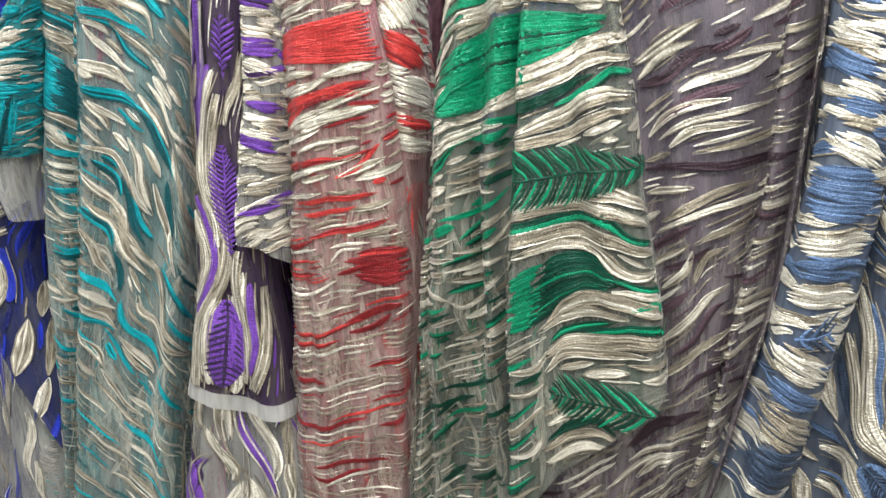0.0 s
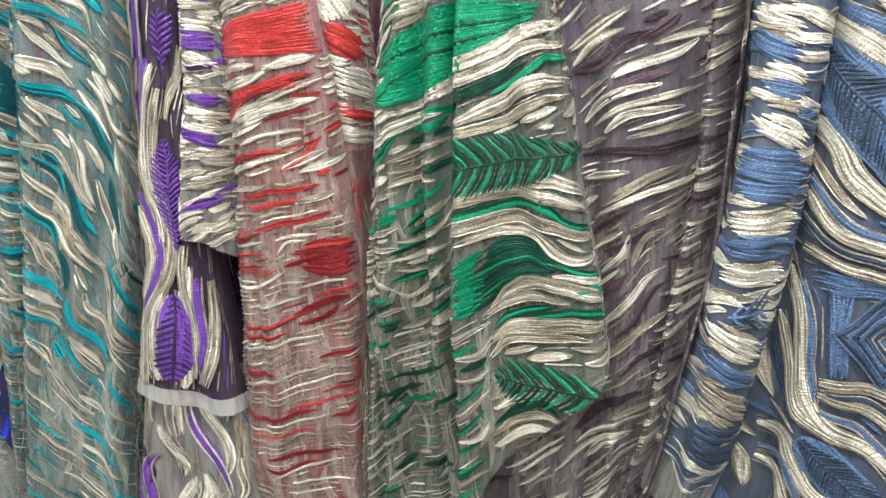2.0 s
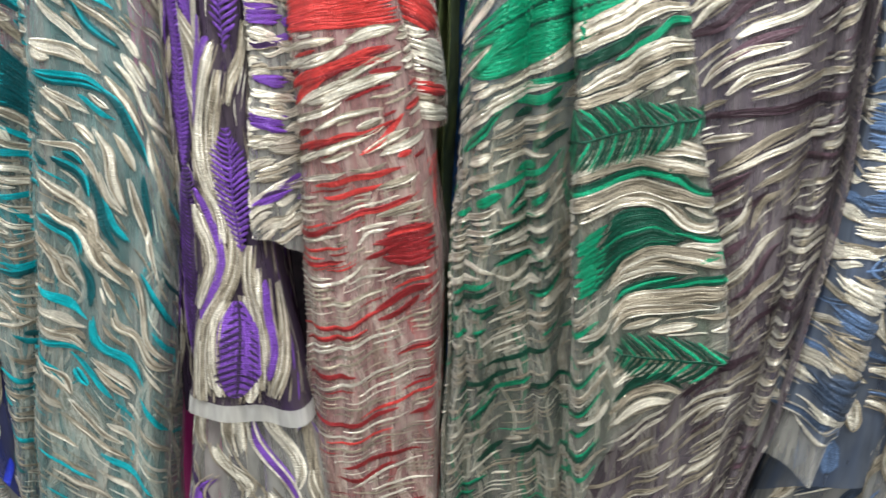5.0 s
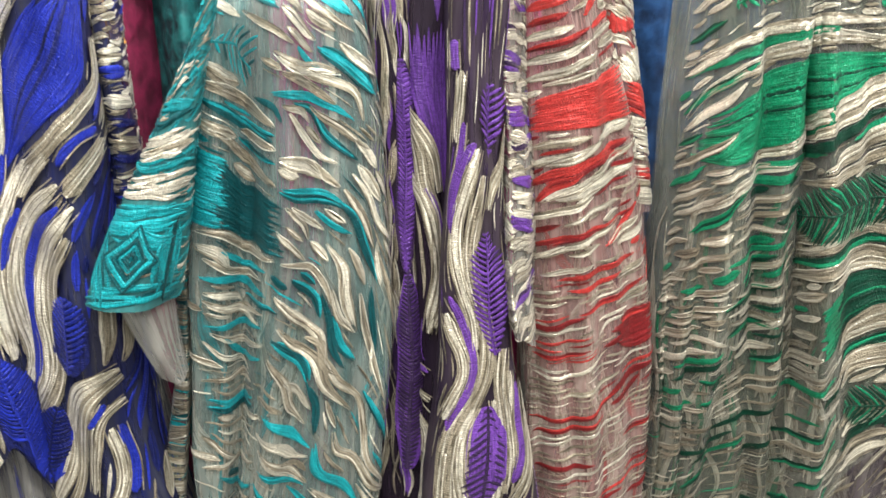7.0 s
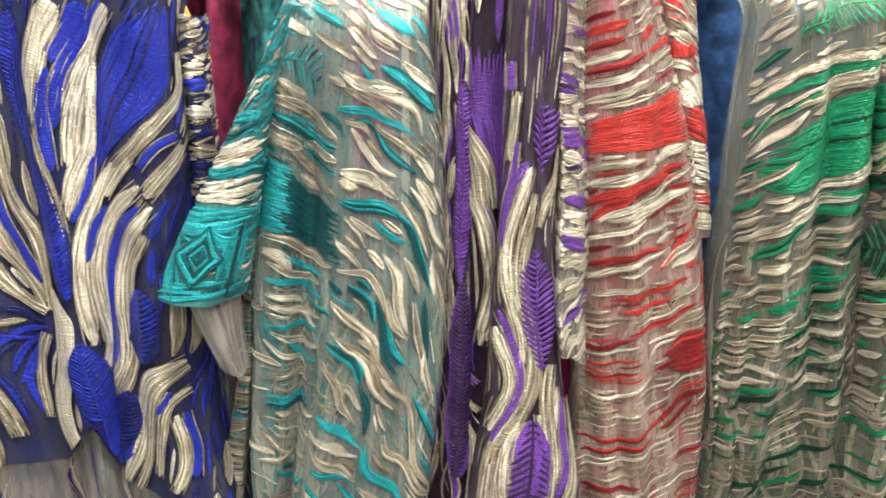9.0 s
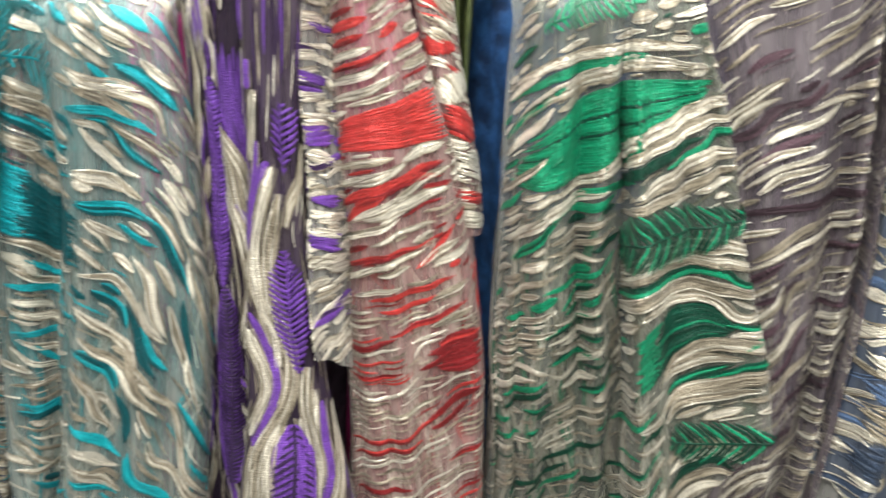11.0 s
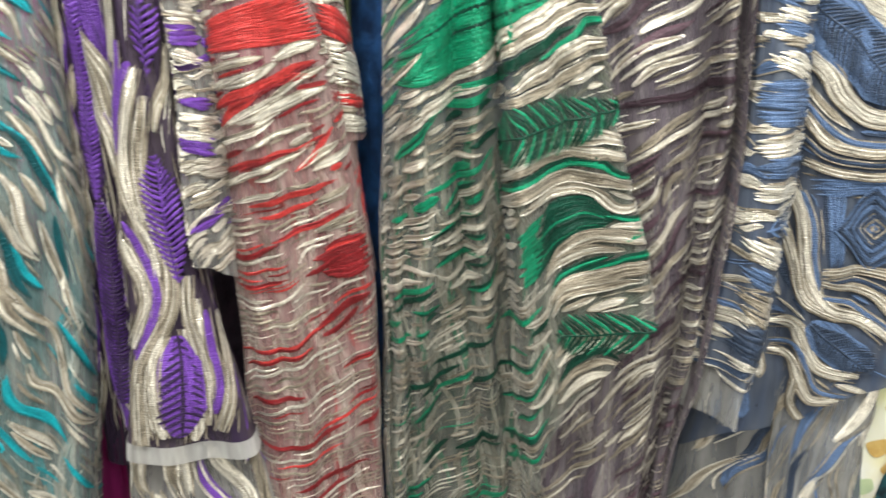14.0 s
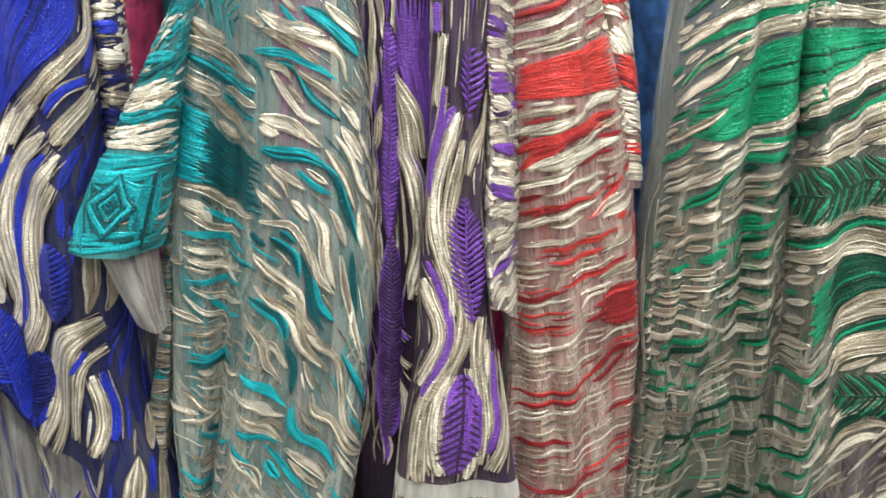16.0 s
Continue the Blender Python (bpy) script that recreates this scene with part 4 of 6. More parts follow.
RED_CHART = {
    "field": [
        (2, 4, (0.086, 1.436), (0.123, 1.448), (0.16, 1.456), (0.21, 1.468), (0.084, 1.408), (0.129, 1.416), (0.166, 1.417), (0.214, 1.421)),
        (3, 3, (0.168, 1.232), (0.189, 1.236), (0.211, 1.239), (0.175, 1.205), (0.193, 1.196), (0.215, 1.204)),
    ],
    "sweep": [
        (0.0067, 0, (0.072, 1.466), (0.112, 1.476), (0.152, 1.489)),
        (0.0067, 0, (0.073, 1.451), (0.114, 1.462), (0.163, 1.479)),
        (0.0045, 2, (0.072, 1.476), (0.114, 1.487), (0.157, 1.5)),
        (0.0056, 0, (0.081, 1.394), (0.121, 1.404), (0.146, 1.408)),
        (0.009, 2, (0.073, 1.358), (0.115, 1.376), (0.153, 1.387), (0.202, 1.389)),
        (0.0056, 0, (0.075, 1.377), (0.112, 1.388), (0.144, 1.398)),
        (0.0056, 0, (0.093, 1.347), (0.13, 1.365), (0.162, 1.376)),
        (0.0056, 0, (0.069, 1.328), (0.112, 1.341), (0.145, 1.355)),
        (0.0045, 2, (0.064, 1.296), (0.124, 1.32), (0.167, 1.326)),
        (0.0045, 0, (0.064, 1.28), (0.109, 1.305), (0.134, 1.313)),
        (0.0034, 1, (0.069, 1.248), (0.113, 1.26), (0.141, 1.266)),
    ],
    "sweep_a": [
        (0.0039, 3, (0.069, 1.225), (0.105, 1.23), (0.133, 1.245)),
        (0.009, 0, (0.153, 1.405), (0.176, 1.412), (0.208, 1.417)),
        (0.0067, 0, (0.1, 1.38), (0.142, 1.396), (0.161, 1.405)),
        (0.0101, 2, (0.095, 1.361), (0.141, 1.383), (0.173, 1.394), (0.205, 1.402)),
        (0.0056, 0, (0.138, 1.369), (0.158, 1.378), (0.186, 1.389), (0.21, 1.397)),
        (0.009, 0, (0.101, 1.348), (0.144, 1.364), (0.177, 1.372), (0.207, 1.379)),
        (0.0045, 2, (0.173, 1.378), (0.192, 1.38), (0.208, 1.383)),
        (0.0078, 2, (0.086, 1.346), (0.102, 1.359), (0.133, 1.377)),
        (0.0039, 0, (0.125, 1.35), (0.143, 1.359), (0.162, 1.367)),
        (0.0045, 0, (0.113, 1.328), (0.141, 1.341), (0.164, 1.345), (0.187, 1.347)),
    ],
    "sweep_b": [
        (0.0034, 0, (0.17, 1.356), (0.195, 1.36), (0.209, 1.365)),
        (0.005, 2, (0.101, 1.308), (0.138, 1.324), (0.167, 1.326), (0.203, 1.34)),
        (0.0045, 0, (0.091, 1.294), (0.132, 1.315), (0.156, 1.321), (0.184, 1.331)),
        (0.005, 2, (0.154, 1.307), (0.177, 1.317), (0.204, 1.343)),
        (0.0067, 1, (0.161, 1.309), (0.182, 1.317), (0.207, 1.329)),
        (0.0034, 1, (0.141, 1.293), (0.165, 1.294), (0.181, 1.298)),
        (0.0039, 2, (0.193, 1.304), (0.206, 1.308)),
        (0.005, 2, (0.105, 1.275), (0.145, 1.286), (0.179, 1.29), (0.202, 1.295)),
        (0.0039, 2, (0.113, 1.265), (0.149, 1.274), (0.178, 1.28)),
        (0.0056, 1, (0.168, 1.276), (0.189, 1.28), (0.21, 1.288)),
        (0.0034, 0, (0.124, 1.256), (0.143, 1.263), (0.167, 1.267)),
    ],
    "sweep_c": [
        (0.0056, 2, (0.123, 1.244), (0.153, 1.254), (0.186, 1.26), (0.21, 1.272)),
        (0.0056, 1, (0.165, 1.25), (0.19, 1.254), (0.211, 1.261)),
        (0.0034, 0, (0.143, 1.235), (0.165, 1.242), (0.185, 1.242)),
        (0.0034, 0, (0.145, 1.22), (0.159, 1.235), (0.175, 1.237)),
        (0.0045, 3, (0.153, 1.208), (0.175, 1.217), (0.193, 1.221)),
        (0.0039, 3, (0.085, 1.2), (0.111, 1.2), (0.137, 1.21)),
        (0.0034, 0, (0.084, 1.181), (0.117, 1.18), (0.142, 1.195), (0.159, 1.208)),
        (0.0034, 1, (0.164, 1.186), (0.188, 1.191), (0.216, 1.197)),
        (0.0078, 3, (0.157, 1.152), (0.183, 1.166), (0.216, 1.18)),
        (0.0056, 3, (0.162, 1.145), (0.188, 1.152), (0.203, 1.166)),
        (0.0039, 3, (0.079, 1.131), (0.121, 1.137), (0.152, 1.149), (0.183, 1.163)),
    ],
    "sweep_d": [
        (0.0039, 3, (0.081, 1.114), (0.133, 1.131), (0.157, 1.138)),
        (0.0028, 1, (0.084, 1.098), (0.129, 1.119), (0.161, 1.129), (0.189, 1.132)),
        (0.0028, 0, (0.084, 1.084), (0.126, 1.099), (0.16, 1.114), (0.189, 1.118)),
        (0.0039, 3, (0.181, 1.106), (0.198, 1.11), (0.221, 1.117)),
        (0.0039, 3, (0.085, 1.078), (0.113, 1.084), (0.143, 1.091)),
        (0.0028, 0, (0.084, 1.059), (0.136, 1.082), (0.171, 1.092), (0.204, 1.1)),
        (0.0034, 3, (0.186, 1.066), (0.21, 1.073), (0.221, 1.077)),
        (0.0028, 1, (0.101, 1.049), (0.134, 1.054), (0.17, 1.062)),
        (0.0045, 3, (0.092, 1.037), (0.121, 1.032), (0.153, 1.04), (0.189, 1.049)),
        (0.0039, 3, (0.192, 1.035), (0.21, 1.039), (0.22, 1.049)),
    ],
    "sweep_e": [
        (0.0028, 0, (0.121, 1.024), (0.159, 1.032), (0.194, 1.04)),
        (0.0028, 1, (0.105, 1.006), (0.133, 1.004), (0.173, 1.017), (0.205, 1.013)),
        (0.005, 3, (0.119, 0.981), (0.154, 0.991), (0.187, 0.993), (0.211, 0.99)),
        (0.0045, 3, (0.115, 0.972), (0.14, 0.97), (0.175, 0.981), (0.191, 0.983)),
        (0.0028, 1, (0.13, 0.957), (0.162, 0.952), (0.192, 0.951), (0.212, 0.947)),
        (0.0028, 0, (0.123, 0.958), (0.169, 0.975), (0.211, 0.981)),
        (0.0045, 3, (0.144, 0.933), (0.179, 0.924), (0.212, 0.933)),
    ],
}
REDSL_FOLDS = [
    (-0.348, -0.301, -0.258, 0.813, 0.813, 0.813),
    (-0.351, -0.304, -0.261, 0.768, 0.768, 0.768),
    (-0.335, -0.291, -0.256, 0.766, 0.766, 0.766),
    (-0.32, -0.286, -0.273, 0.79, 0.79, 0.79),
    (-0.323, -0.289, -0.276, 0.835, 0.835, 0.835),
]
REDSL_CHART = {
    "patch": [
        (0.061, 1.464, 0.011, 0.0235, -66, 0),
        (0.063, 1.43, 0.02, 0.0132, -36, 2),
        (0.073, 1.39, 0.025, 0.0113, -24, 0),
        (0.061, 1.362, 0.027, 0.0042, -16, 2),
        (0.06, 1.34, 0.026, 0.0075, -12, 0),
        (0.051, 1.5, 0.007, 0.0188, -90, 2),
    ],
}
GREEN_FOLDS = [
    (-0.266, -0.272, -0.274, 0.83, 0.83, 0.83),
    (-0.269, -0.275, -0.277, 0.757, 0.757, 0.757),
    (-0.244, -0.243, -0.24, 0.714, 0.703, 0.735),
    (-0.221, -0.213, -0.201, 0.722, 0.726, 0.744),
    (-0.204, -0.195, -0.178, 0.7, 0.699, 0.722),
    (-0.188, -0.17, -0.154, 0.709, 0.723, 0.725),
    (-0.178, -0.166, -0.147, 0.698, 0.672, 0.674),
    (-0.153, -0.128, -0.108, 0.702, 0.693, 0.692),
    (-0.131, -0.091, -0.06, 0.699, 0.685, 0.684),
    (-0.111, -0.053, 0.001, 0.705, 0.691, 0.68),
    (-0.114, -0.056, -0.002, 0.75, 0.74, 0.731),
]
GREEN_CHART = {
    "feather": [
        (0.119, 1.516, 0.267, 1.536, 0.033, 2, 0.007, 0.1, 2, 0.0022),
        (0.431, 1.365, 0.231, 1.327, 0.05, 3, 0.0045, 0, 2, 0.0022),
        (0.425, 1.15, 0.328, 1.144, 0.045, 3, 0.0045, 0, 2, 0.0022),
    ],
    "field": [
        (2, 5, (0.115, 1.424), (0.157, 1.452), (0.214, 1.475), (0.313, 1.479), (0.391, 1.479), (0.088, 1.38), (0.139, 1.382), (0.191, 1.396), (0.294, 1.414), (0.352, 1.451)),
        (3, 5, (0.316, 1.267), (0.325, 1.274), (0.344, 1.281), (0.372, 1.282), (0.386, 1.262), (0.315, 1.208), (0.322, 1.215), (0.33, 1.224), (0.356, 1.248), (0.38, 1.257)),
        (2, 2, (0.298, 1.257), (0.316, 1.267), (0.298, 1.204), (0.315, 1.208)),
        (2, 3, (0.328, 1.065), (0.348, 1.08), (0.375, 1.095), (0.332, 1.021), (0.35, 1.029), (0.362, 1.056)),
    ],
    "sweep": [
        (0.0123, 0, (0.073, 1.416), (0.111, 1.453), (0.171, 1.474), (0.243, 1.489), (0.396, 1.49)),
        (0.0078, 2, (0.065, 1.451), (0.126, 1.475), (0.208, 1.493), (0.33, 1.5)),
        (0.009, 0, (0.063, 1.465), (0.147, 1.492), (0.246, 1.505), (0.388, 1.506)),
        (0.0112, 0, (0.14, 1.374), (0.193, 1.394), (0.238, 1.412), (0.328, 1.438), (0.367, 1.456), (0.46, 1.466)),
        (0.009, 1, (0.237, 1.398), (0.334, 1.427), (0.373, 1.445), (0.424, 1.448)),
        (0.009, 3, (0.224, 1.389), (0.322, 1.409), (0.359, 1.428), (0.375, 1.434)),
        (0.0078, 2, (0.329, 1.403), (0.366, 1.42), (0.389, 1.435), (0.426, 1.436)),
        (0.0123, 1, (0.286, 1.376), (0.334, 1.394), (0.378, 1.416), (0.422, 1.419)),
    ],
    "sweep_a": [
        (0.0078, 1, (0.24, 1.36), (0.346, 1.383), (0.387, 1.403), (0.417, 1.408)),
        (0.0067, 2, (0.141, 1.352), (0.173, 1.373), (0.289, 1.393)),
        (0.0056, 0, (0.091, 1.328), (0.153, 1.364), (0.213, 1.383)),
        (0.0078, 2, (0.158, 1.361), (0.206, 1.371), (0.224, 1.381)),
        (0.0056, 0, (0.137, 1.331), (0.178, 1.345), (0.224, 1.361)),
        (0.0045, 1, (0.137, 1.321), (0.169, 1.328), (0.224, 1.348)),
        (0.0134, 1, (0.236, 1.303), (0.321, 1.329), (0.354, 1.336), (0.387, 1.337), (0.439, 1.319)),
        (0.0101, 1, (0.241, 1.292), (0.325, 1.319), (0.359, 1.324), (0.386, 1.321), (0.439, 1.307)),
        (0.009, 3, (0.232, 1.281), (0.32, 1.305), (0.351, 1.314), (0.381, 1.313), (0.392, 1.304), (0.439, 1.295)),
    ],
    "sweep_b": [
        (0.0112, 1, (0.232, 1.267), (0.32, 1.294), (0.351, 1.301), (0.379, 1.298), (0.391, 1.294), (0.44, 1.287)),
        (0.009, 1, (0.294, 1.272), (0.317, 1.282), (0.344, 1.288), (0.372, 1.287), (0.385, 1.272), (0.432, 1.274)),
        (0.0067, 3, (0.376, 1.265), (0.391, 1.26), (0.441, 1.254)),
        (0.0056, 0, (0.379, 1.254), (0.395, 1.253), (0.443, 1.246)),
        (0.0112, 1, (0.325, 1.209), (0.341, 1.23), (0.371, 1.247), (0.391, 1.243), (0.443, 1.231)),
        (0.0056, 2, (0.392, 1.238), (0.405, 1.244), (0.443, 1.236)),
        (0.0078, 1, (0.319, 1.203), (0.338, 1.218), (0.371, 1.234), (0.39, 1.23)),
        (0.0078, 3, (0.326, 1.191), (0.342, 1.206), (0.361, 1.218), (0.383, 1.229)),
        (0.0078, 3, (0.352, 1.206), (0.379, 1.218), (0.397, 1.223), (0.443, 1.218)),
    ],
    "sweep_c": [
        (0.0134, 1, (0.323, 1.178), (0.347, 1.197), (0.375, 1.207), (0.396, 1.211), (0.429, 1.212)),
        (0.0078, 1, (0.325, 1.166), (0.342, 1.185), (0.375, 1.195), (0.404, 1.2)),
        (0.0101, 1, (0.323, 1.124), (0.342, 1.137), (0.37, 1.147), (0.384, 1.136), (0.394, 1.13)),
        (0.0067, 1, (0.326, 1.114), (0.344, 1.125), (0.373, 1.136), (0.387, 1.126)),
        (0.0078, 3, (0.326, 1.099), (0.344, 1.114), (0.368, 1.128), (0.381, 1.117)),
        (0.0067, 1, (0.323, 1.087), (0.349, 1.107), (0.371, 1.116), (0.383, 1.109)),
        (0.0078, 0, (0.323, 1.071), (0.341, 1.087), (0.363, 1.102), (0.379, 1.102)),
        (0.0056, 0, (0.223, 1.164), (0.314, 1.193), (0.325, 1.199)),
        (0.0056, 2, (0.223, 1.152), (0.311, 1.177), (0.323, 1.183)),
    ],
    "sweep_d": [
        (0.0056, 1, (0.29, 1.165), (0.314, 1.167), (0.325, 1.18)),
        (0.005, 3, (0.294, 1.153), (0.313, 1.158), (0.322, 1.166)),
        (0.005, 0, (0.286, 1.144), (0.311, 1.144), (0.324, 1.155)),
        (0.005, 2, (0.226, 1.098), (0.308, 1.13), (0.321, 1.141)),
        (0.0056, 0, (0.224, 1.083), (0.311, 1.119), (0.323, 1.133)),
        (0.005, 2, (0.223, 1.062), (0.308, 1.101), (0.321, 1.116)),
        (0.0056, 0, (0.292, 1.08), (0.31, 1.082), (0.323, 1.102)),
        (0.0078, 3, (0.22, 1.02), (0.309, 1.052), (0.321, 1.061)),
        (0.005, 1, (0.219, 1.007), (0.312, 1.042), (0.324, 1.048)),
        (0.0056, 2, (0.218, 0.99), (0.312, 1.029), (0.322, 1.035)),
        (0.005, 0, (0.132, 1.305), (0.159, 1.315), (0.21, 1.322)),
    ],
    "sweep_e": [
        (0.005, 2, (0.127, 1.285), (0.159, 1.292), (0.21, 1.312), (0.226, 1.327)),
        (0.0056, 2, (0.153, 1.267), (0.169, 1.28), (0.208, 1.301)),
        (0.005, 0, (0.164, 1.272), (0.21, 1.295), (0.226, 1.308)),
        (0.0045, 0, (0.14, 1.255), (0.168, 1.258), (0.215, 1.279), (0.23, 1.3)),
        (0.0056, 2, (0.128, 1.237), (0.157, 1.25), (0.21, 1.269)),
        (0.005, 0, (0.14, 1.235), (0.167, 1.243), (0.226, 1.262)),
        (0.0067, 2, (0.141, 1.212), (0.161, 1.22), (0.208, 1.226)),
        (0.0056, 0, (0.141, 1.226), (0.167, 1.228), (0.209, 1.235)),
        (0.0056, 0, (0.145, 1.206), (0.157, 1.199), (0.172, 1.207), (0.22, 1.246)),
        (0.0056, 3, (0.182, 1.18), (0.214, 1.202), (0.225, 1.214)),
        (0.0045, 3, (0.119, 1.165), (0.148, 1.17), (0.153, 1.173)),
    ],
    "sweep_f": [
        (0.0039, 3, (0.133, 1.158), (0.148, 1.164)),
        (0.0039, 1, (0.154, 1.15), (0.174, 1.157), (0.221, 1.182)),
        (0.005, 3, (0.127, 1.103), (0.15, 1.106), (0.185, 1.119), (0.221, 1.146)),
        (0.0045, 3, (0.125, 1.065), (0.149, 1.088), (0.175, 1.101)),
        (0.0034, 1, (0.153, 1.08), (0.202, 1.104), (0.221, 1.113)),
        (0.0034, 1, (0.152, 1.066), (0.182, 1.08), (0.222, 1.097)),
        (0.0034, 1, (0.156, 1.042), (0.187, 1.053), (0.224, 1.071)),
        (0.0034, 1, (0.158, 1.017), (0.184, 1.027), (0.222, 1.043)),
        (0.0056, 3, (0.132, 0.974), (0.145, 0.988), (0.158, 1.006)),
        (0.0067, 3, (0.161, 0.991), (0.182, 1.006), (0.22, 1.022)),
        (0.0034, 1, (0.167, 0.967), (0.218, 0.997)),
        (0.0045, 3, (0.105, 0.935), (0.146, 0.958)),
    ],
    "sweep_g": [
        (0.0078, 0, (0.061, 1.453), (0.094, 1.47), (0.126, 1.49)),
        (0.0067, 2, (0.067, 1.419), (0.105, 1.447), (0.149, 1.472)),
        (0.0067, 0, (0.071, 1.404), (0.104, 1.427), (0.134, 1.453)),
        (0.0101, 2, (0.109, 1.383), (0.137, 1.408), (0.173, 1.428)),
        (0.0056, 0, (0.058, 1.365), (0.099, 1.386), (0.129, 1.409)),
        (0.005, 2, (0.065, 1.39), (0.097, 1.404)),
        (0.0056, 2, (0.049, 1.347), (0.089, 1.365), (0.105, 1.378)),
        (0.0056, 0, (0.124, 1.356), (0.146, 1.366), (0.186, 1.38)),
        (0.0078, 3, (0.085, 1.308), (0.116, 1.329), (0.149, 1.356)),
        (0.0045, 0, (0.069, 1.322), (0.105, 1.341), (0.124, 1.356)),
        (0.005, 0, (0.081, 1.27), (0.113, 1.292), (0.15, 1.304)),
        (0.0045, 2, (0.086, 1.251), (0.113, 1.263)),
    ],
    "sweep_h": [
        (0.0045, 1, (0.082, 1.225), (0.117, 1.241), (0.149, 1.249)),
        (0.0045, 1, (0.085, 1.196), (0.117, 1.21), (0.144, 1.205)),
        (0.005, 3, (0.089, 1.156), (0.118, 1.177), (0.148, 1.192)),
        (0.0045, 3, (0.1, 1.066), (0.125, 1.08), (0.166, 1.093)),
        (0.005, 3, (0.117, 1.027), (0.142, 1.057), (0.155, 1.067)),
        (0.005, 3, (0.18, 1.071), (0.21, 1.095), (0.248, 1.105)),
    ],
}
MAUVE_FOLDS = [
    (-0.148, -0.129, -0.146, 0.79, 0.79, 0.79),
    (-0.151, -0.132, -0.149, 0.745, 0.745, 0.745),
    (-0.106, -0.071, -0.068, 0.73, 0.73, 0.73),
    (-0.068, -0.029, -0.023, 0.715, 0.715, 0.715),
    (-0.021, -0.003, -0.007, 0.71, 0.71, 0.71),
    (0.022, 0.027, 0.013, 0.722, 0.722, 0.722),
    (0.024, 0.028, 0.008, 0.69, 0.69, 0.69),
    (0.048, 0.055, 0.035, 0.72, 0.72, 0.72),
    (0.045, 0.049, 0.024, 0.688, 0.688, 0.688),
    (0.042, 0.046, 0.021, 0.76, 0.76, 0.76),
]
MAUVE_CHART = {
    "sweep": [
        (0.0067, 0, (0.109, 1.44), (0.136, 1.456), (0.159, 1.473), (0.168, 1.482)),
        (0.0056, 0, (0.114, 1.429), (0.14, 1.45), (0.164, 1.465)),
        (0.0078, 2, (0.108, 1.422), (0.143, 1.434), (0.164, 1.456), (0.177, 1.466)),
        (0.0056, 0, (0.124, 1.382), (0.146, 1.405), (0.165, 1.416), (0.181, 1.423)),
        (0.0067, 2, (0.129, 1.388), (0.151, 1.41), (0.171, 1.426), (0.193, 1.437)),
        (0.005, 0, (0.145, 1.377), (0.161, 1.394), (0.177, 1.401), (0.194, 1.406)),
        (0.0056, 0, (0.152, 1.423), (0.168, 1.436), (0.189, 1.448), (0.202, 1.46)),
        (0.005, 1, (0.161, 1.375), (0.181, 1.385), (0.206, 1.397), (0.274, 1.409)),
        (0.0045, 0, (0.177, 1.453), (0.192, 1.461), (0.244, 1.47)),
        (0.0056, 2, (0.169, 1.456), (0.181, 1.466), (0.192, 1.48)),
    ],
    "sweep_a": [
        (0.0067, 3, (0.121, 1.354), (0.154, 1.363), (0.179, 1.368), (0.197, 1.375), (0.277, 1.389)),
        (0.0056, 2, (0.262, 1.441), (0.289, 1.458), (0.293, 1.472)),
        (0.005, 1, (0.123, 1.334), (0.145, 1.341), (0.163, 1.347)),
        (0.0056, 1, (0.14, 1.312), (0.164, 1.333), (0.185, 1.35), (0.202, 1.359)),
        (0.0045, 0, (0.133, 1.3), (0.16, 1.32), (0.186, 1.336), (0.273, 1.368)),
        (0.005, 3, (0.136, 1.268), (0.161, 1.282), (0.182, 1.3)),
        (0.005, 1, (0.165, 1.298), (0.189, 1.316), (0.213, 1.337)),
        (0.005, 3, (0.185, 1.316), (0.209, 1.328), (0.28, 1.34)),
        (0.0056, 3, (0.153, 1.19), (0.175, 1.217), (0.193, 1.25), (0.201, 1.255)),
        (0.005, 1, (0.138, 1.251), (0.161, 1.277), (0.165, 1.293)),
    ],
    "sweep_b": [
        (0.005, 1, (0.166, 1.263), (0.177, 1.289), (0.191, 1.301)),
        (0.0045, 3, (0.185, 1.272), (0.246, 1.283), (0.265, 1.294)),
        (0.0045, 1, (0.193, 1.24), (0.26, 1.259), (0.281, 1.267)),
        (0.0045, 1, (0.193, 1.286), (0.209, 1.301), (0.269, 1.322)),
        (0.0045, 3, (0.161, 1.153), (0.186, 1.18), (0.262, 1.206)),
        (0.0045, 1, (0.113, 1.035), (0.135, 1.071), (0.167, 1.097), (0.193, 1.102)),
        (0.0056, 0, (0.137, 1.059), (0.16, 1.088), (0.189, 1.099)),
        (0.009, 3, (0.122, 1.084), (0.158, 1.128), (0.194, 1.146)),
        (0.0045, 1, (0.205, 1.151), (0.267, 1.184), (0.274, 1.204)),
        (0.0045, 1, (0.189, 1.196), (0.258, 1.223), (0.271, 1.237)),
        (0.0045, 3, (0.248, 1.189), (0.288, 1.192)),
    ],
}
KROLL_FOLDS = [
    (0.054, 0.055, 0.02, 0.75, 0.75, 0.75),
    (0.051, 0.052, 0.017, 0.705, 0.705, 0.705),
    (0.061, 0.056, 0.046, 0.692, 0.681, 0.674),
    (0.07, 0.062, 0.055, 0.686, 0.669, 0.648),
    (0.092, 0.086, 0.062, 0.683, 0.67, 0.655),
    (0.109, 0.108, 0.081, 0.702, 0.694, 0.689),
    (0.106, 0.105, 0.078, 0.75, 0.75, 0.75),
]
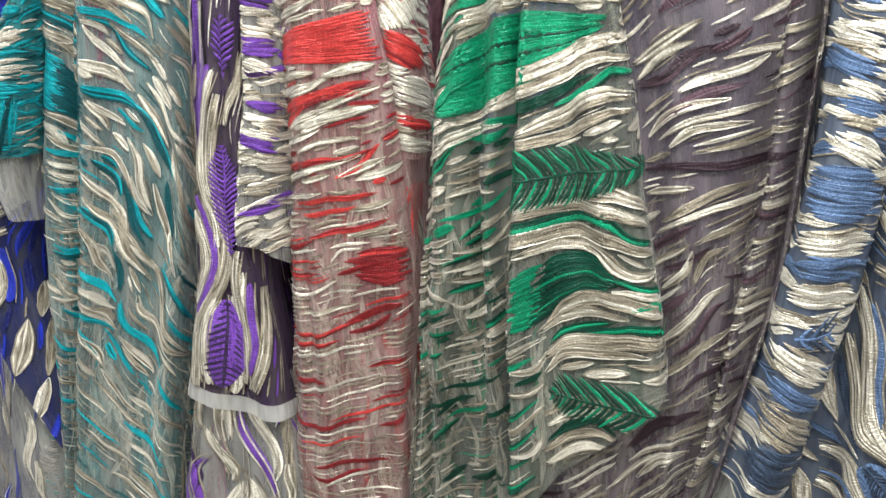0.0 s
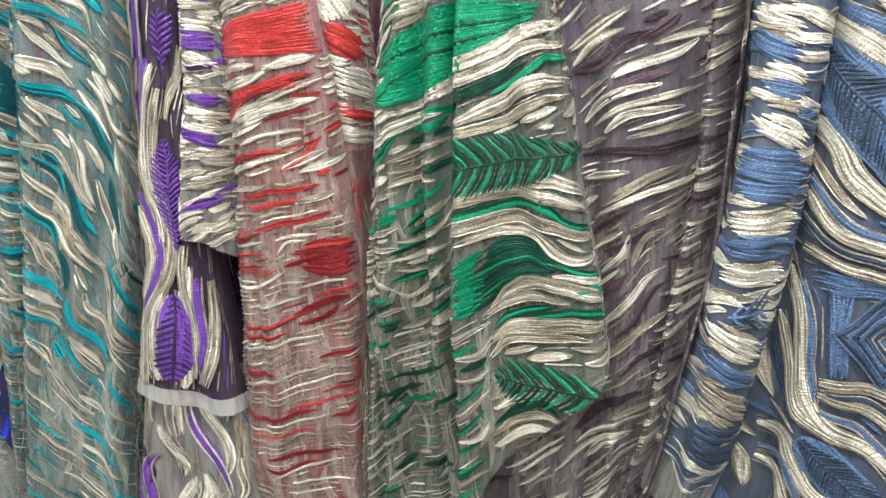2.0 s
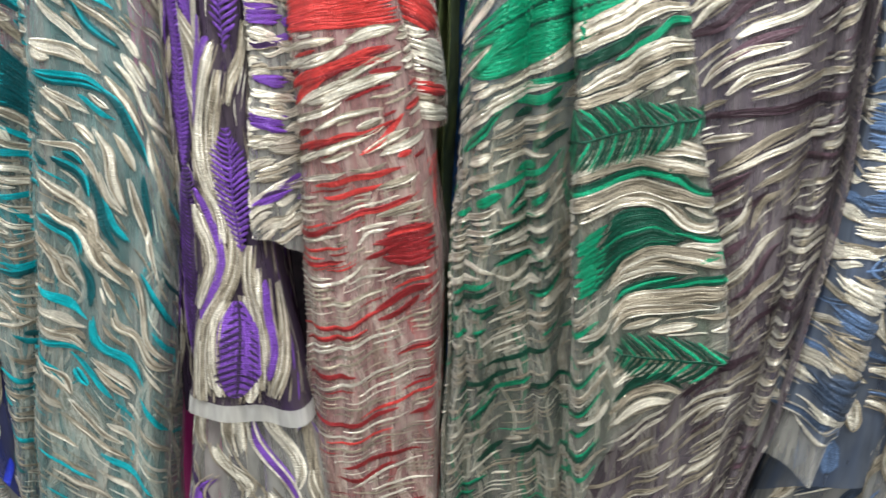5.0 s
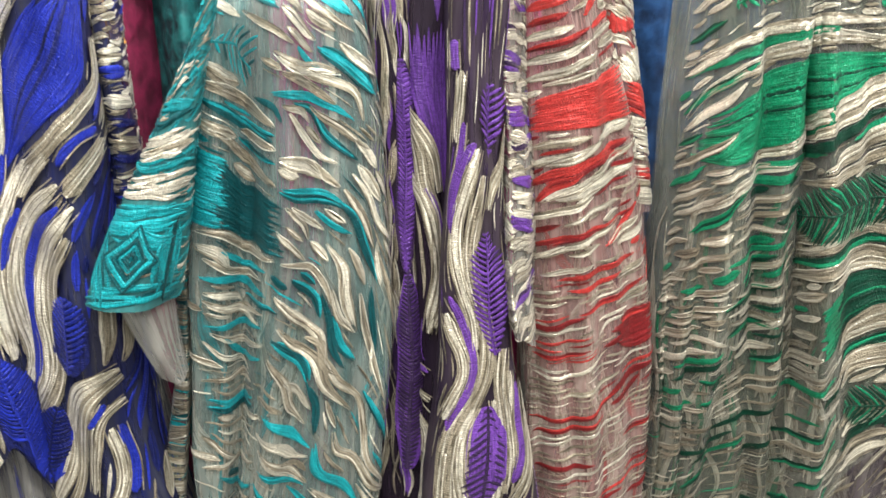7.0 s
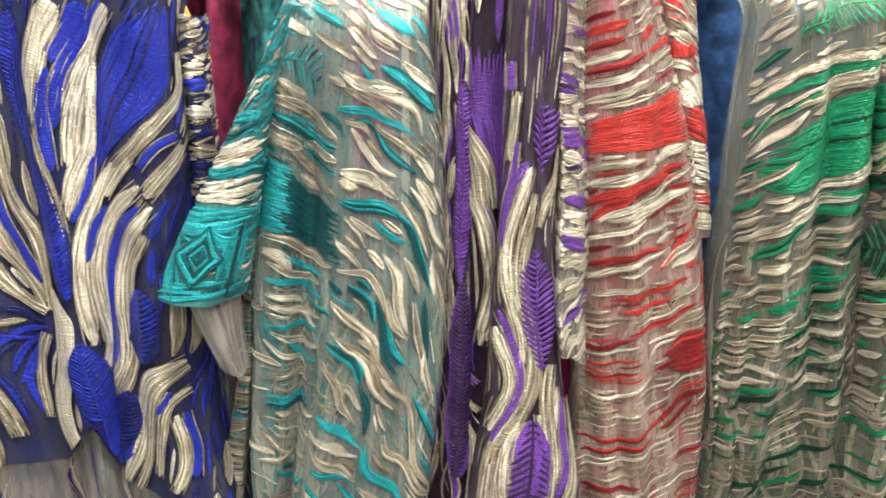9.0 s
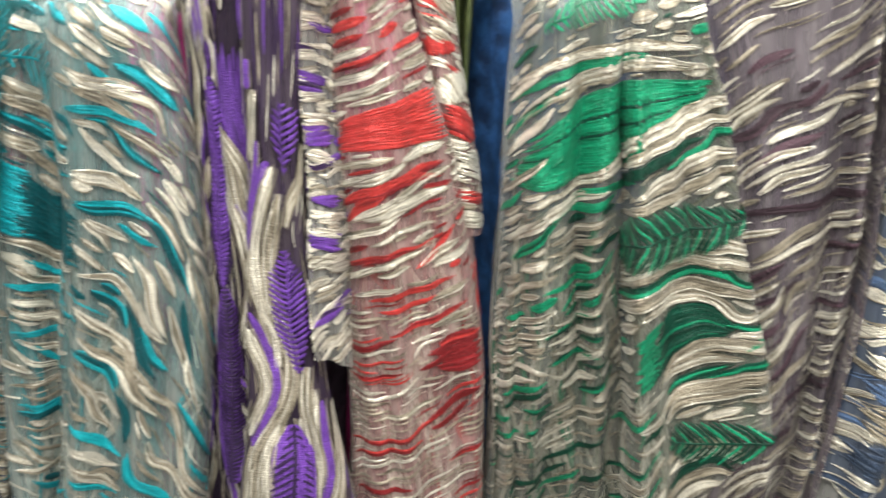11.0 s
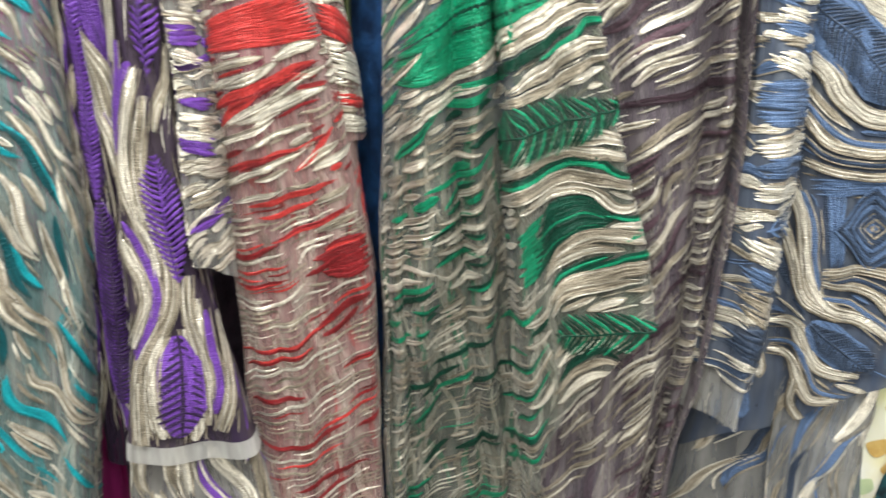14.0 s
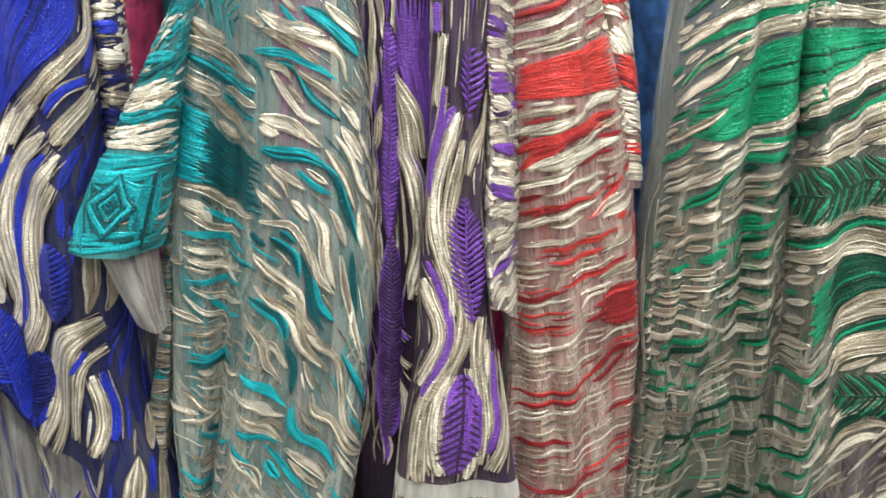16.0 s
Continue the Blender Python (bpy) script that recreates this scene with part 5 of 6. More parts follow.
KROLL_CHART = {
    "patch": [
        (0.081, 1.48, 0.023, 0.0085, -10, 0),
        (0.08, 1.512, 0.024, 0.0094, -9, 2),
        (0.081, 1.46, 0.023, 0.0066, -15, 2),
        (0.098, 1.442, 0.016, 0.0056, -18, 0),
        (0.099, 1.43, 0.016, 0.0056, -9, 2),
        (0.101, 1.418, 0.016, 0.0047, -9, 1),
        (0.102, 1.398, 0.021, 0.0094, -22, 0),
        (0.098, 1.364, 0.027, 0.0207, 0, 2),
    ],
    "feather": [
        (0.093, 1.248, 0.119, 1.254, 0.035, 2, 0.006, 0, 3, 0.0022),
    ],
    "patch_a": [
        (0.102, 1.326, 0.026, 0.0103, 6, 0),
        (0.106, 1.306, 0.026, 0.0094, 0, 2),
        (0.105, 1.284, 0.024, 0.0103, 0, 0),
        (0.104, 1.224, 0.029, 0.0113, -23, 0),
        (0.102, 1.198, 0.03, 0.0075, -21, 2),
        (0.104, 1.168, 0.033, 0.0132, -26, 1),
        (0.105, 1.132, 0.037, 0.0169, -19, 3),
        (0.105, 1.11, 0.035, 0.0047, -13, 0),
    ],
}
KBODY_FOLDS = [
    (0.115, 0.103, 0.069, 0.77, 0.77, 0.77),
    (0.112, 0.1, 0.066, 0.725, 0.725, 0.725),
    (0.112, 0.12, 0.124, 0.705, 0.705, 0.705),
    (0.127, 0.138, 0.141, 0.69, 0.69, 0.69),
    (0.165, 0.183, 0.192, 0.685, 0.685, 0.685),
    (0.185, 0.227, 0.257, 0.68, 0.68, 0.68),
    (0.182, 0.224, 0.254, 0.74, 0.74, 0.74),
]
KBODY_CHART = {
    "diamond": [
        (0.148, 1.24, 0.039, 0.043, 2, 3),
        (0.15, 1.24, 0.014, 0.017, 1, 3),
    ],
    "ribbon": [
        (0.0232, 0, (0.055, 1.487), (0.096, 1.468), (0.13, 1.447), (0.168, 1.428), (0.182, 1.411)),
        (0.0142, 2, (0.051, 1.502), (0.096, 1.484), (0.136, 1.47), (0.18, 1.447)),
        (0.0103, 0, (0.104, 1.499), (0.148, 1.48), (0.18, 1.46)),
        (0.009, 1, (0.112, 1.504), (0.156, 1.491), (0.18, 1.475)),
        (0.018, 0, (0.065, 1.409), (0.09, 1.392), (0.108, 1.366), (0.134, 1.349), (0.181, 1.346)),
        (0.0077, 2, (0.072, 1.363), (0.095, 1.341), (0.116, 1.326), (0.146, 1.322), (0.182, 1.325)),
        (0.009, 0, (0.072, 1.352), (0.095, 1.327), (0.124, 1.316), (0.182, 1.316)),
        (0.0058, 3, (0.07, 1.332), (0.096, 1.313), (0.131, 1.304), (0.181, 1.305)),
        (0.0077, 1, (0.076, 1.307), (0.101, 1.299), (0.137, 1.292), (0.18, 1.294)),
    ],
    "ribbon_a": [
        (0.0142, 0, (0.066, 1.287), (0.08, 1.253), (0.09, 1.206), (0.098, 1.176), (0.12, 1.153), (0.152, 1.141), (0.166, 1.122)),
        (0.0077, 2, (0.077, 1.277), (0.09, 1.249), (0.096, 1.207), (0.104, 1.176)),
        (0.009, 0, (0.064, 1.245), (0.079, 1.204), (0.092, 1.165), (0.126, 1.146)),
        (0.0103, 1, (0.105, 1.194), (0.135, 1.197), (0.16, 1.193), (0.175, 1.181)),
        (0.0064, 3, (0.111, 1.185), (0.146, 1.184), (0.17, 1.166)),
        (0.009, 1, (0.106, 1.185), (0.123, 1.181), (0.154, 1.171), (0.165, 1.153), (0.173, 1.133)),
        (0.0064, 2, (0.107, 1.169), (0.138, 1.16), (0.158, 1.141), (0.171, 1.124)),
        (0.0142, 0, (0.066, 1.138), (0.085, 1.14), (0.096, 1.12), (0.116, 1.091), (0.151, 1.079)),
    ],
    "ribbon_b": [
        (0.0064, 2, (0.068, 1.116), (0.087, 1.118), (0.101, 1.093), (0.116, 1.065), (0.142, 1.057)),
        (0.0103, 0, (0.067, 1.107), (0.084, 1.104), (0.095, 1.08), (0.109, 1.055), (0.136, 1.054)),
        (0.0077, 0, (0.092, 1.08), (0.091, 1.052), (0.104, 1.029)),
    ],
    "field": [
        (2, 3, (0.091, 1.289), (0.124, 1.29), (0.177, 1.291), (0.102, 1.272), (0.132, 1.274), (0.174, 1.273)),
        (2, 3, (0.067, 1.075), (0.067, 1.035), (0.068, 0.987), (0.084, 1.08), (0.089, 1.037), (0.101, 0.993)),
        (2, 3, (0.1, 1.272), (0.104, 1.243), (0.108, 1.207), (0.121, 1.273), (0.117, 1.244), (0.123, 1.207)),
        (2, 3, (0.16, 1.271), (0.163, 1.24), (0.166, 1.216), (0.177, 1.27), (0.177, 1.239), (0.175, 1.215)),
    ],
    "feather": [
        (0.061, 1.463, 0.176, 1.36, 0.06, 3, 0.007, 0, 3, 0.0032),
        (0.098, 1.142, 0.157, 1.089, 0.036, 3, 0.006, 0, 3, 0.0032),
    ],
}
KSTRIP_FOLDS = [
    (0.246, 0.288, 0.327, 0.783, 0.783, 0.783),
    (0.243, 0.285, 0.324, 0.738, 0.738, 0.738),
    (0.262, 0.309, 0.361, 0.735, 0.735, 0.735),
    (0.315, 0.365, 0.412, 0.775, 0.775, 0.775),
    (0.312, 0.362, 0.409, 0.84, 0.84, 0.84),
]
KSTRIP_CHART = {
    "ribbon": [
        (0.0103, 0, (0.065, 1.526), (0.068, 1.468), (0.065, 1.41), (0.071, 1.35), (0.09, 1.282)),
        (0.0094, 1, (0.052, 1.452), (0.052, 1.362), (0.059, 1.288), (0.078, 1.246)),
        (0.0056, 2, (0.099, 1.524), (0.093, 1.45), (0.093, 1.372)),
        (0.0075, 1, (0.111, 1.466), (0.096, 1.39), (0.105, 1.338)),
    ],
}
BLUE_FOLDS = [
    (-0.949, -0.971, -0.983, 0.755, 0.755, 0.755),
    (-0.952, -0.974, -0.986, 0.71, 0.71, 0.71),
    (-0.919, -0.924, -0.911, 0.725, 0.72, 0.721),
    (-0.883, -0.879, -0.873, 0.7, 0.7, 0.7),
    (-0.855, -0.853, -0.852, 0.722, 0.722, 0.722),
    (-0.81, -0.809, -0.795, 0.7, 0.7, 0.7),
    (-0.793, -0.785, -0.754, 0.735, 0.735, 0.735),
    (-0.796, -0.788, -0.757, 0.81, 0.81, 0.81),
]
BLUE_CHART = {
    "field": [
        (2, 5, (0.229, 1.525), (0.202, 1.504), (0.181, 1.471), (0.177, 1.429), (0.173, 1.392), (0.272, 1.517), (0.267, 1.471), (0.241, 1.445), (0.213, 1.427), (0.177, 1.392)),
    ],
    "feather": [
        (0.118, 1.403, 0.088, 1.52, 0.034, 2, 0.0065, 0, 3, 0.0032),
        (0.14, 1.278, 0.117, 1.412, 0.026, 2, 0.0065, 0, 3, 0.0032),
        (0.161, 1.109, 0.146, 1.236, 0.04, 2, 0.0065, 0, 3, 0.0032),
        (0.209, 1.215, 0.214, 1.286, 0.034, 2, 0.008, 0, 3, 0.003),
        (0.169, 1.108, 0.193, 1.184, 0.036, 3, 0.007, 0, 2, 0.003),
    ],
    "ribbon": [
        (0.028, 0, (0.153, 1.529), (0.137, 1.499), (0.127, 1.464), (0.121, 1.431)),
        (0.0154, 1, (0.117, 1.436), (0.126, 1.399), (0.133, 1.362), (0.138, 1.327)),
        (0.0182, 2, (0.171, 1.529), (0.161, 1.503), (0.149, 1.481)),
        (0.0154, 2, (0.195, 1.53), (0.172, 1.503), (0.16, 1.481), (0.149, 1.451), (0.145, 1.427)),
        (0.014, 2, (0.145, 1.477), (0.137, 1.451), (0.136, 1.418), (0.137, 1.391)),
        (0.021, 0, (0.2, 1.527), (0.178, 1.498), (0.167, 1.476), (0.159, 1.445), (0.156, 1.436)),
        (0.0154, 0, (0.177, 1.49), (0.174, 1.453), (0.169, 1.411), (0.156, 1.384), (0.145, 1.351)),
        (0.0154, 0, (0.164, 1.454), (0.158, 1.422), (0.155, 1.394)),
        (0.0084, 2, (0.172, 1.401), (0.167, 1.379), (0.149, 1.346)),
    ],
    "ribbon_a": [
        (0.014, 0, (0.196, 1.397), (0.173, 1.367), (0.158, 1.34), (0.152, 1.312), (0.153, 1.277), (0.158, 1.232)),
        (0.014, 1, (0.282, 1.489), (0.28, 1.461), (0.247, 1.436), (0.221, 1.413), (0.198, 1.393)),
        (0.014, 0, (0.214, 1.404), (0.194, 1.382), (0.181, 1.367)),
        (0.0098, 2, (0.266, 1.419), (0.243, 1.413), (0.225, 1.394)),
        (0.0168, 1, (0.278, 1.408), (0.248, 1.388), (0.23, 1.37)),
        (0.0154, 0, (0.224, 1.379), (0.197, 1.358), (0.174, 1.332), (0.166, 1.303), (0.168, 1.265), (0.173, 1.225), (0.162, 1.197)),
        (0.0112, 2, (0.181, 1.357), (0.165, 1.339), (0.157, 1.31)),
        (0.014, 2, (0.222, 1.361), (0.196, 1.337), (0.179, 1.306), (0.177, 1.275), (0.18, 1.242), (0.178, 1.215), (0.164, 1.191)),
    ],
    "ribbon_b": [
        (0.014, 0, (0.236, 1.361), (0.209, 1.335), (0.189, 1.3), (0.185, 1.269), (0.189, 1.237), (0.187, 1.21), (0.164, 1.173)),
        (0.0126, 1, (0.226, 1.337), (0.201, 1.297), (0.198, 1.26), (0.199, 1.217), (0.185, 1.183), (0.164, 1.156)),
        (0.0126, 1, (0.075, 1.439), (0.076, 1.401), (0.087, 1.363), (0.107, 1.334), (0.115, 1.293), (0.117, 1.262)),
        (0.0112, 2, (0.067, 1.374), (0.076, 1.348), (0.093, 1.323), (0.11, 1.288)),
        (0.0126, 1, (0.067, 1.345), (0.079, 1.318), (0.101, 1.293), (0.114, 1.262)),
        (0.0112, 1, (0.066, 1.31), (0.081, 1.282), (0.112, 1.262)),
        (0.021, 0, (0.12, 1.283), (0.131, 1.255), (0.126, 1.212), (0.114, 1.17), (0.119, 1.139), (0.142, 1.117)),
        (0.0098, 1, (0.109, 1.241), (0.093, 1.194), (0.096, 1.155)),
    ],
    "ribbon_c": [
        (0.0098, 1, (0.06, 1.191), (0.069, 1.162), (0.074, 1.137)),
        (0.0056, 1, (0.053, 1.158), (0.06, 1.128), (0.06, 1.099)),
        (0.0126, 0, (0.247, 1.216), (0.221, 1.208), (0.205, 1.174), (0.197, 1.137), (0.182, 1.101), (0.167, 1.079)),
        (0.0084, 1, (0.249, 1.21), (0.225, 1.196), (0.214, 1.161), (0.202, 1.115), (0.189, 1.083)),
        (0.0084, 0, (0.249, 1.188), (0.231, 1.179), (0.221, 1.146), (0.211, 1.101)),
        (0.007, 2, (0.232, 1.189), (0.22, 1.169)),
        (0.0098, 0, (0.234, 1.166), (0.237, 1.136), (0.235, 1.114), (0.225, 1.089)),
        (0.0112, 2, (0.241, 1.166), (0.246, 1.131), (0.24, 1.099)),
    ],
    "sweep": [
        (0.005, 2, (0.11, 1.246), (0.081, 1.24), (0.061, 1.223)),
        (0.005, 2, (0.109, 1.243), (0.083, 1.223), (0.073, 1.199)),
        (0.005, 2, (0.108, 1.241), (0.087, 1.211), (0.077, 1.187)),
        (0.005, 2, (0.105, 1.236), (0.083, 1.191), (0.089, 1.159)),
        (0.005, 2, (0.102, 1.235), (0.08, 1.236), (0.061, 1.245)),
        (0.005, 3, (0.064, 1.265), (0.082, 1.261), (0.11, 1.249)),
        (0.005, 3, (0.057, 1.218), (0.074, 1.182), (0.081, 1.146)),
    ],
}
BLUEEDGE_FOLDS = [
    (-0.791, -0.786, -0.784, 0.813, 0.813, 0.813),
    (-0.794, -0.789, -0.787, 0.768, 0.768, 0.768),
    (-0.781, -0.775, -0.772, 0.755, 0.755, 0.755),
    (-0.774, -0.767, -0.764, 0.768, 0.768, 0.768),
    (-0.777, -0.77, -0.767, 0.813, 0.813, 0.813),
]
BLUEEDGE_CHART = {
    "patch": [
        (0.065, 1.474, 0.014, 0.0047, 0, 0),
        (0.066, 1.46, 0.015, 0.0038, 0, 2),
        (0.069, 1.436, 0.015, 0.0056, -8, 0),
        (0.071, 1.418, 0.017, 0.0033, -7, 3),
        (0.069, 1.402, 0.017, 0.0056, -7, 1),
        (0.069, 1.388, 0.014, 0.0033, -8, 3),
    ],
}
TEALIN_FOLDS = [
    (-0.721, -0.736, -0.767, 0.8, 0.8, 0.8),
    (-0.724, -0.739, -0.77, 0.745, 0.745, 0.745),
    (-0.71, -0.73, -0.751, 0.738, 0.738, 0.738),
    (-0.713, -0.733, -0.754, 0.783, 0.783, 0.783),
]
TEALIN_CHART = {}

# ---- the shop ----
def box(name, x0, x1, y0, y1, z0, z1, material, parent=None, label="", kind="", bevel=0.0):
    bm = bmesh.new()
    bmesh.ops.create_cube(bm, size=1, matrix=Matrix.LocRotScale(((x0 + x1) / 2, (y0 + y1) / 2, (z0 + z1) / 2), None, (x1 - x0, y1 - y0, z1 - z0)))
    if bevel:
        bmesh.ops.bevel(bm, geom=bm.edges[:], offset=bevel, segments=2, affect="EDGES")
    return part(name, bm, material, parent, label, kind)


SHOP = plain("shop_goods_grey_wall", (0.09, 0.085, 0.08), (0.2, 0.19, 0.18), 3, 0.8, bump=0.1)
WALL = plain("beige_wall_paint", (0.34, 0.32, 0.28), (0.4, 0.37, 0.33), 6, 0.8, bump=0.1)
FLOOR = plain("vinyl_floor", (0.16, 0.15, 0.14), (0.22, 0.21, 0.19), 9, 0.45, bump=0.05)
CEIL = plain("ceiling_board", (0.3, 0.29, 0.28), (0.24, 0.23, 0.22), 40, 0.9, bump=0.3)
STEELBAR = plain("chromed_steel", (0.6, 0.6, 0.6), (0.5, 0.5, 0.5), 60, 0.22, 1.0, 0.02)
box("floor", -3.2, 2.6, -3.0, 2.2, -0.1, 0.0, FLOOR, kind="structure", label="grey vinyl shop floor")
box("ceiling", -3.2, 2.6, -3.0, 2.2, 2.8, 2.9, CEIL, kind="structure", label="white ceiling boards")
box("wall_north", -3.2, 2.6, 2.2, 2.3, 0.0, 2.8, WALL, kind="structure", label="beige painted shop wall")
box("wall_south", -3.2, 2.6, -3.1, -3.0, 0.0, 2.8, SHOP, kind="structure", label="grey shop wall behind the visitor")
box("wall_west", -3.3, -3.2, -3.0, 2.2, 0.0, 2.8, WALL, kind="structure", label="beige painted shop wall")
box("wall_east", 2.6, 2.7, -3.0, 2.2, 0.0, 2.8, WALL, kind="structure", label="beige painted shop wall")

GLOW = bpy.data.materials.new("lamp_diffuser")
GLOW.use_nodes = True
gp = GLOW.node_tree.nodes["Principled BSDF"]
gp.inputs["Emission Color"].default_value, gp.inputs["Emission Strength"].default_value = (1, 0.96, 0.9, 1), 4.0
for px_, py_ in PANELS:
    lampbody = tagged(new("ceiling_light"), "white fluorescent ceiling light panel", "ceiling light", "ceiling lights")
    lampbody.location = (px_, py_, 2.8)
    fr = box("frame", -0.62, 0.62, -0.18, 0.18, -0.035, 0.0, STEELBAR, lampbody, bevel=0.004)
    box("diffuser", -0.58, 0.58, -0.15, 0.15, -0.042, -0.036, GLOW, lampbody)


def tube(name, a, b, r, material, parent=None, label="", seg=16):
    bm = bmesh.new()
    a, b = Vector(a), Vector(b)
    m = Matrix.Translation((a + b) / 2) @ (b - a).to_track_quat("Z", "Y").to_matrix().to_4x4()
    bmesh.ops.create_cone(bm, cap_ends=True, segments=seg, radius1=r, radius2=r, depth=(b - a).length, matrix=m)
    for f in bm.faces:
        f.smooth = len(f.verts) == 4
    return part(name, bm, material, parent, label)


rack = tagged(new("clothes_rack"), "chromed steel clothes rack holding the tunics", "clothes rack")
rack.location = (-0.33, 0.86, 0)
tube("rail", (-1.0, 0, 1.62), (1.0, 0, 1.62), 0.013, STEELBAR, rack)
for sx in (-0.98, 0.98):
    tube("post", (sx, 0, 0.03), (sx, 0, 1.62), 0.013, STEELBAR, rack)
    tube("foot", (sx, -0.22, 0.015), (sx, 0.22, 0.015), 0.015, STEELBAR, rack)

WOOD = plain("orange_varnished_wood", (0.62, 0.28, 0.06), (0.8, 0.42, 0.12), 30, 0.35, bump=0.05)

# ---- things on the rail ----
# the row of clothes behind
def back_dress(label, x0, x1, y, a, b, scale, seed, rough=0.6, top=1.6, metal=0.0):
    ob = tagged(new("hanging_dress"), label, "dress", "dresses behind the tunics")
    k = 7
    lines = []
    for i in range(k):
        x = x0 + (x1 - x0) * i / (k - 1)
        dy = (0.022 if i % 2 else -0.012) + (0.07 if i in (0, k - 1) else 0)
        lines.append((x * 1.0, x, x, y + dy, y + dy, y + dy))
    d = Drape(lines, top + 0.03, 0.55, top - 0.04, 0.04, phase=seed, ripple=0.002)
    cloth("skirt", d, plain("back_cloth", a, b, scale, rough, metal, 0.6), ob, step=0.008)
    rear = Drape([(l[0], l[1], l[2], y + 0.09, y + 0.09, y + 0.09) for l in lines[::3]], top + 0.03, 0.55, top - 0.04, 0.04, phase=seed)
    cloth("back_panel", rear, plain("back_cloth_rear", a, b, scale, rough), ob, step=0.012)
    return ob


for k, (label, x0, x1, a, b_, sc) in enumerate([
    ("slate patterned dress behind the blue tunic", -1.22, -0.94, (0.05, 0.06, 0.1), (0.15, 0.15, 0.2), 40),
    ("burgundy lace dress with dark floral relief", -0.86, -0.765, (0.10, 0.008, 0.03), (0.28, 0.02, 0.08), 55),
    ("dark teal sequinned dress hanging behind the tunics", -0.775, -0.655, (0.0, 0.03, 0.04), (0.01, 0.17, 0.18), 70),
    ("bright magenta pink dress hanging behind the tunics", -0.664, -0.6, (0.5, 0.02, 0.22), (0.66, 0.05, 0.32), 15),
    ("dark grey dress hanging behind the purple tunic", -0.59, -0.42, (0.02, 0.02, 0.03), (0.07, 0.06, 0.08), 45),
    ("bright pink dress with black trim", -0.44, -0.355, (0.4, 0.02, 0.16), (0.6, 0.06, 0.26), 20),
    ("dark plum lace dress hanging behind the tunics", -0.365, -0.315, (0.03, 0.012, 0.02), (0.12, 0.05, 0.07), 80),
    ("olive green dress hanging behind the tunics", -0.322, -0.29, (0.03, 0.045, 0.012), (0.08, 0.1, 0.03), 40),
    ("navy blue dress with pale blue floral print", -0.295, -0.16, (0.004, 0.02, 0.07), (0.02, 0.09, 0.27), 38),
    ("navy blue dress with small floral print", -0.17, 0.02, (0.004, 0.015, 0.05), (0.02, 0.06, 0.18), 38),
    ("black dress hanging behind the tunics", 0.01, 0.2, (0.012, 0.012, 0.015), (0.04, 0.04, 0.05), 40),
    ("charcoal dress hanging behind the tunics", 0.2, 0.38, (0.015, 0.018, 0.02), (0.05, 0.055, 0.06), 40),
    ("dark teal dress with scattered leaf print", 0.37, 0.56, (0.004, 0.02, 0.03), (0.02, 0.13, 0.16), 65),
]):
    back_dress(label, x0, x1, 0.885 + 0.012 * (k % 2), a, b_, sc, 0.8 * k)

# wooden hanger arm beside the blue tunic
hanger = tagged(new("wooden_hanger"), "orange varnished wooden hanger with a steel hook", "hanger")
bm = bmesh.new()
prof = []
for i in range(13):
    f = i / 12
    c = Vector((-0.83 + 0.05 * f, 0.805 - 0.005 * f, 1.578 - 0.1 * f ** 1.05))
    w, h = 0.006 + 0.002 * math.sin(f * 3), 0.011 * (1 - 0.35 * f)
    prof.append([bm.verts.new(c + Vector((h * 0.8 * math.cos(q), w * math.sin(q), h * 0.6 * math.cos(q)))) for q in [k * math.pi / 5 for k in range(10)]])
for a, b_ in zip(prof[:-1], prof[1:]):
    for k in range(10):
        bm.faces.new((a[k], a[(k + 1) % 10], b_[(k + 1) % 10], b_[k])).smooth = True
bm.faces.new(prof[0]), bm.faces.new(prof[-1][::-1])
part("arm", bm, WOOD, hanger)
tube("hook", (-0.83, 0.81, 1.575), (-0.836, 0.86, 1.635), 0.002, STEELBAR, hanger, "thin steel hook")

# bright printed scarf at the far end
def stamp(name, d, s, v, hs, hv, turn, material, parent):
    """A rounded printed square that lies on a cloth."""
    q = np.linspace(0, 2 * np.pi, 17)
    rr = np.array([0.02, 0.6, 1.0])[:, None]
    cx, cy = np.sign(np.cos(q)) * np.abs(np.cos(q)) ** 0.5, np.sign(np.sin(q)) * np.abs(np.sin(q)) ** 0.5
    a, b = rr * cx * hs, rr * cy * hv
    c, k = math.cos(turn), math.sin(turn)
    ss, vv = s + a * c - b * k, v + a * k + b * c
    ss = np.clip(ss, 0.001, d.width - 0.001)
    return part(name, grid_mesh(name, d.at(ss, vv) + 0.0012 * d.normal(ss, vv), np.stack([ss, vv], -1)), material, parent)


scarf = tagged(new("printed_scarf"), "white and yellow printed scarf with tan and green squares", "scarf")
SC_GROUND = plain("pale_yellow_print", (0.72, 0.66, 0.36), (0.76, 0.75, 0.66), 14, 0.6, bump=0.05)
SC_TAN = plain("tan_print", (0.45, 0.26, 0.06), (0.62, 0.42, 0.14), 40, 0.6)
SC_GREEN = plain("pale_green_print", (0.4, 0.5, 0.3), (0.55, 0.62, 0.36), 30, 0.6)
SC_BLUE = plain("bright_blue_cloth", (0.01, 0.2, 0.6), (0.02, 0.28, 0.7), 12, 0.5, bump=0.05)
d = Drape([(0.51 + o, 0.45 + o, 0.378 + o, 0.80 + y, 0.80 + y, 0.80 + y) for o, y in ((0, 0.05), (0.002, 0.012), (0.022, 0.0), (0.045, 0.004), (0.055, 0.05))], 1.12, 0.55, phase=0.3, fold=0.001)
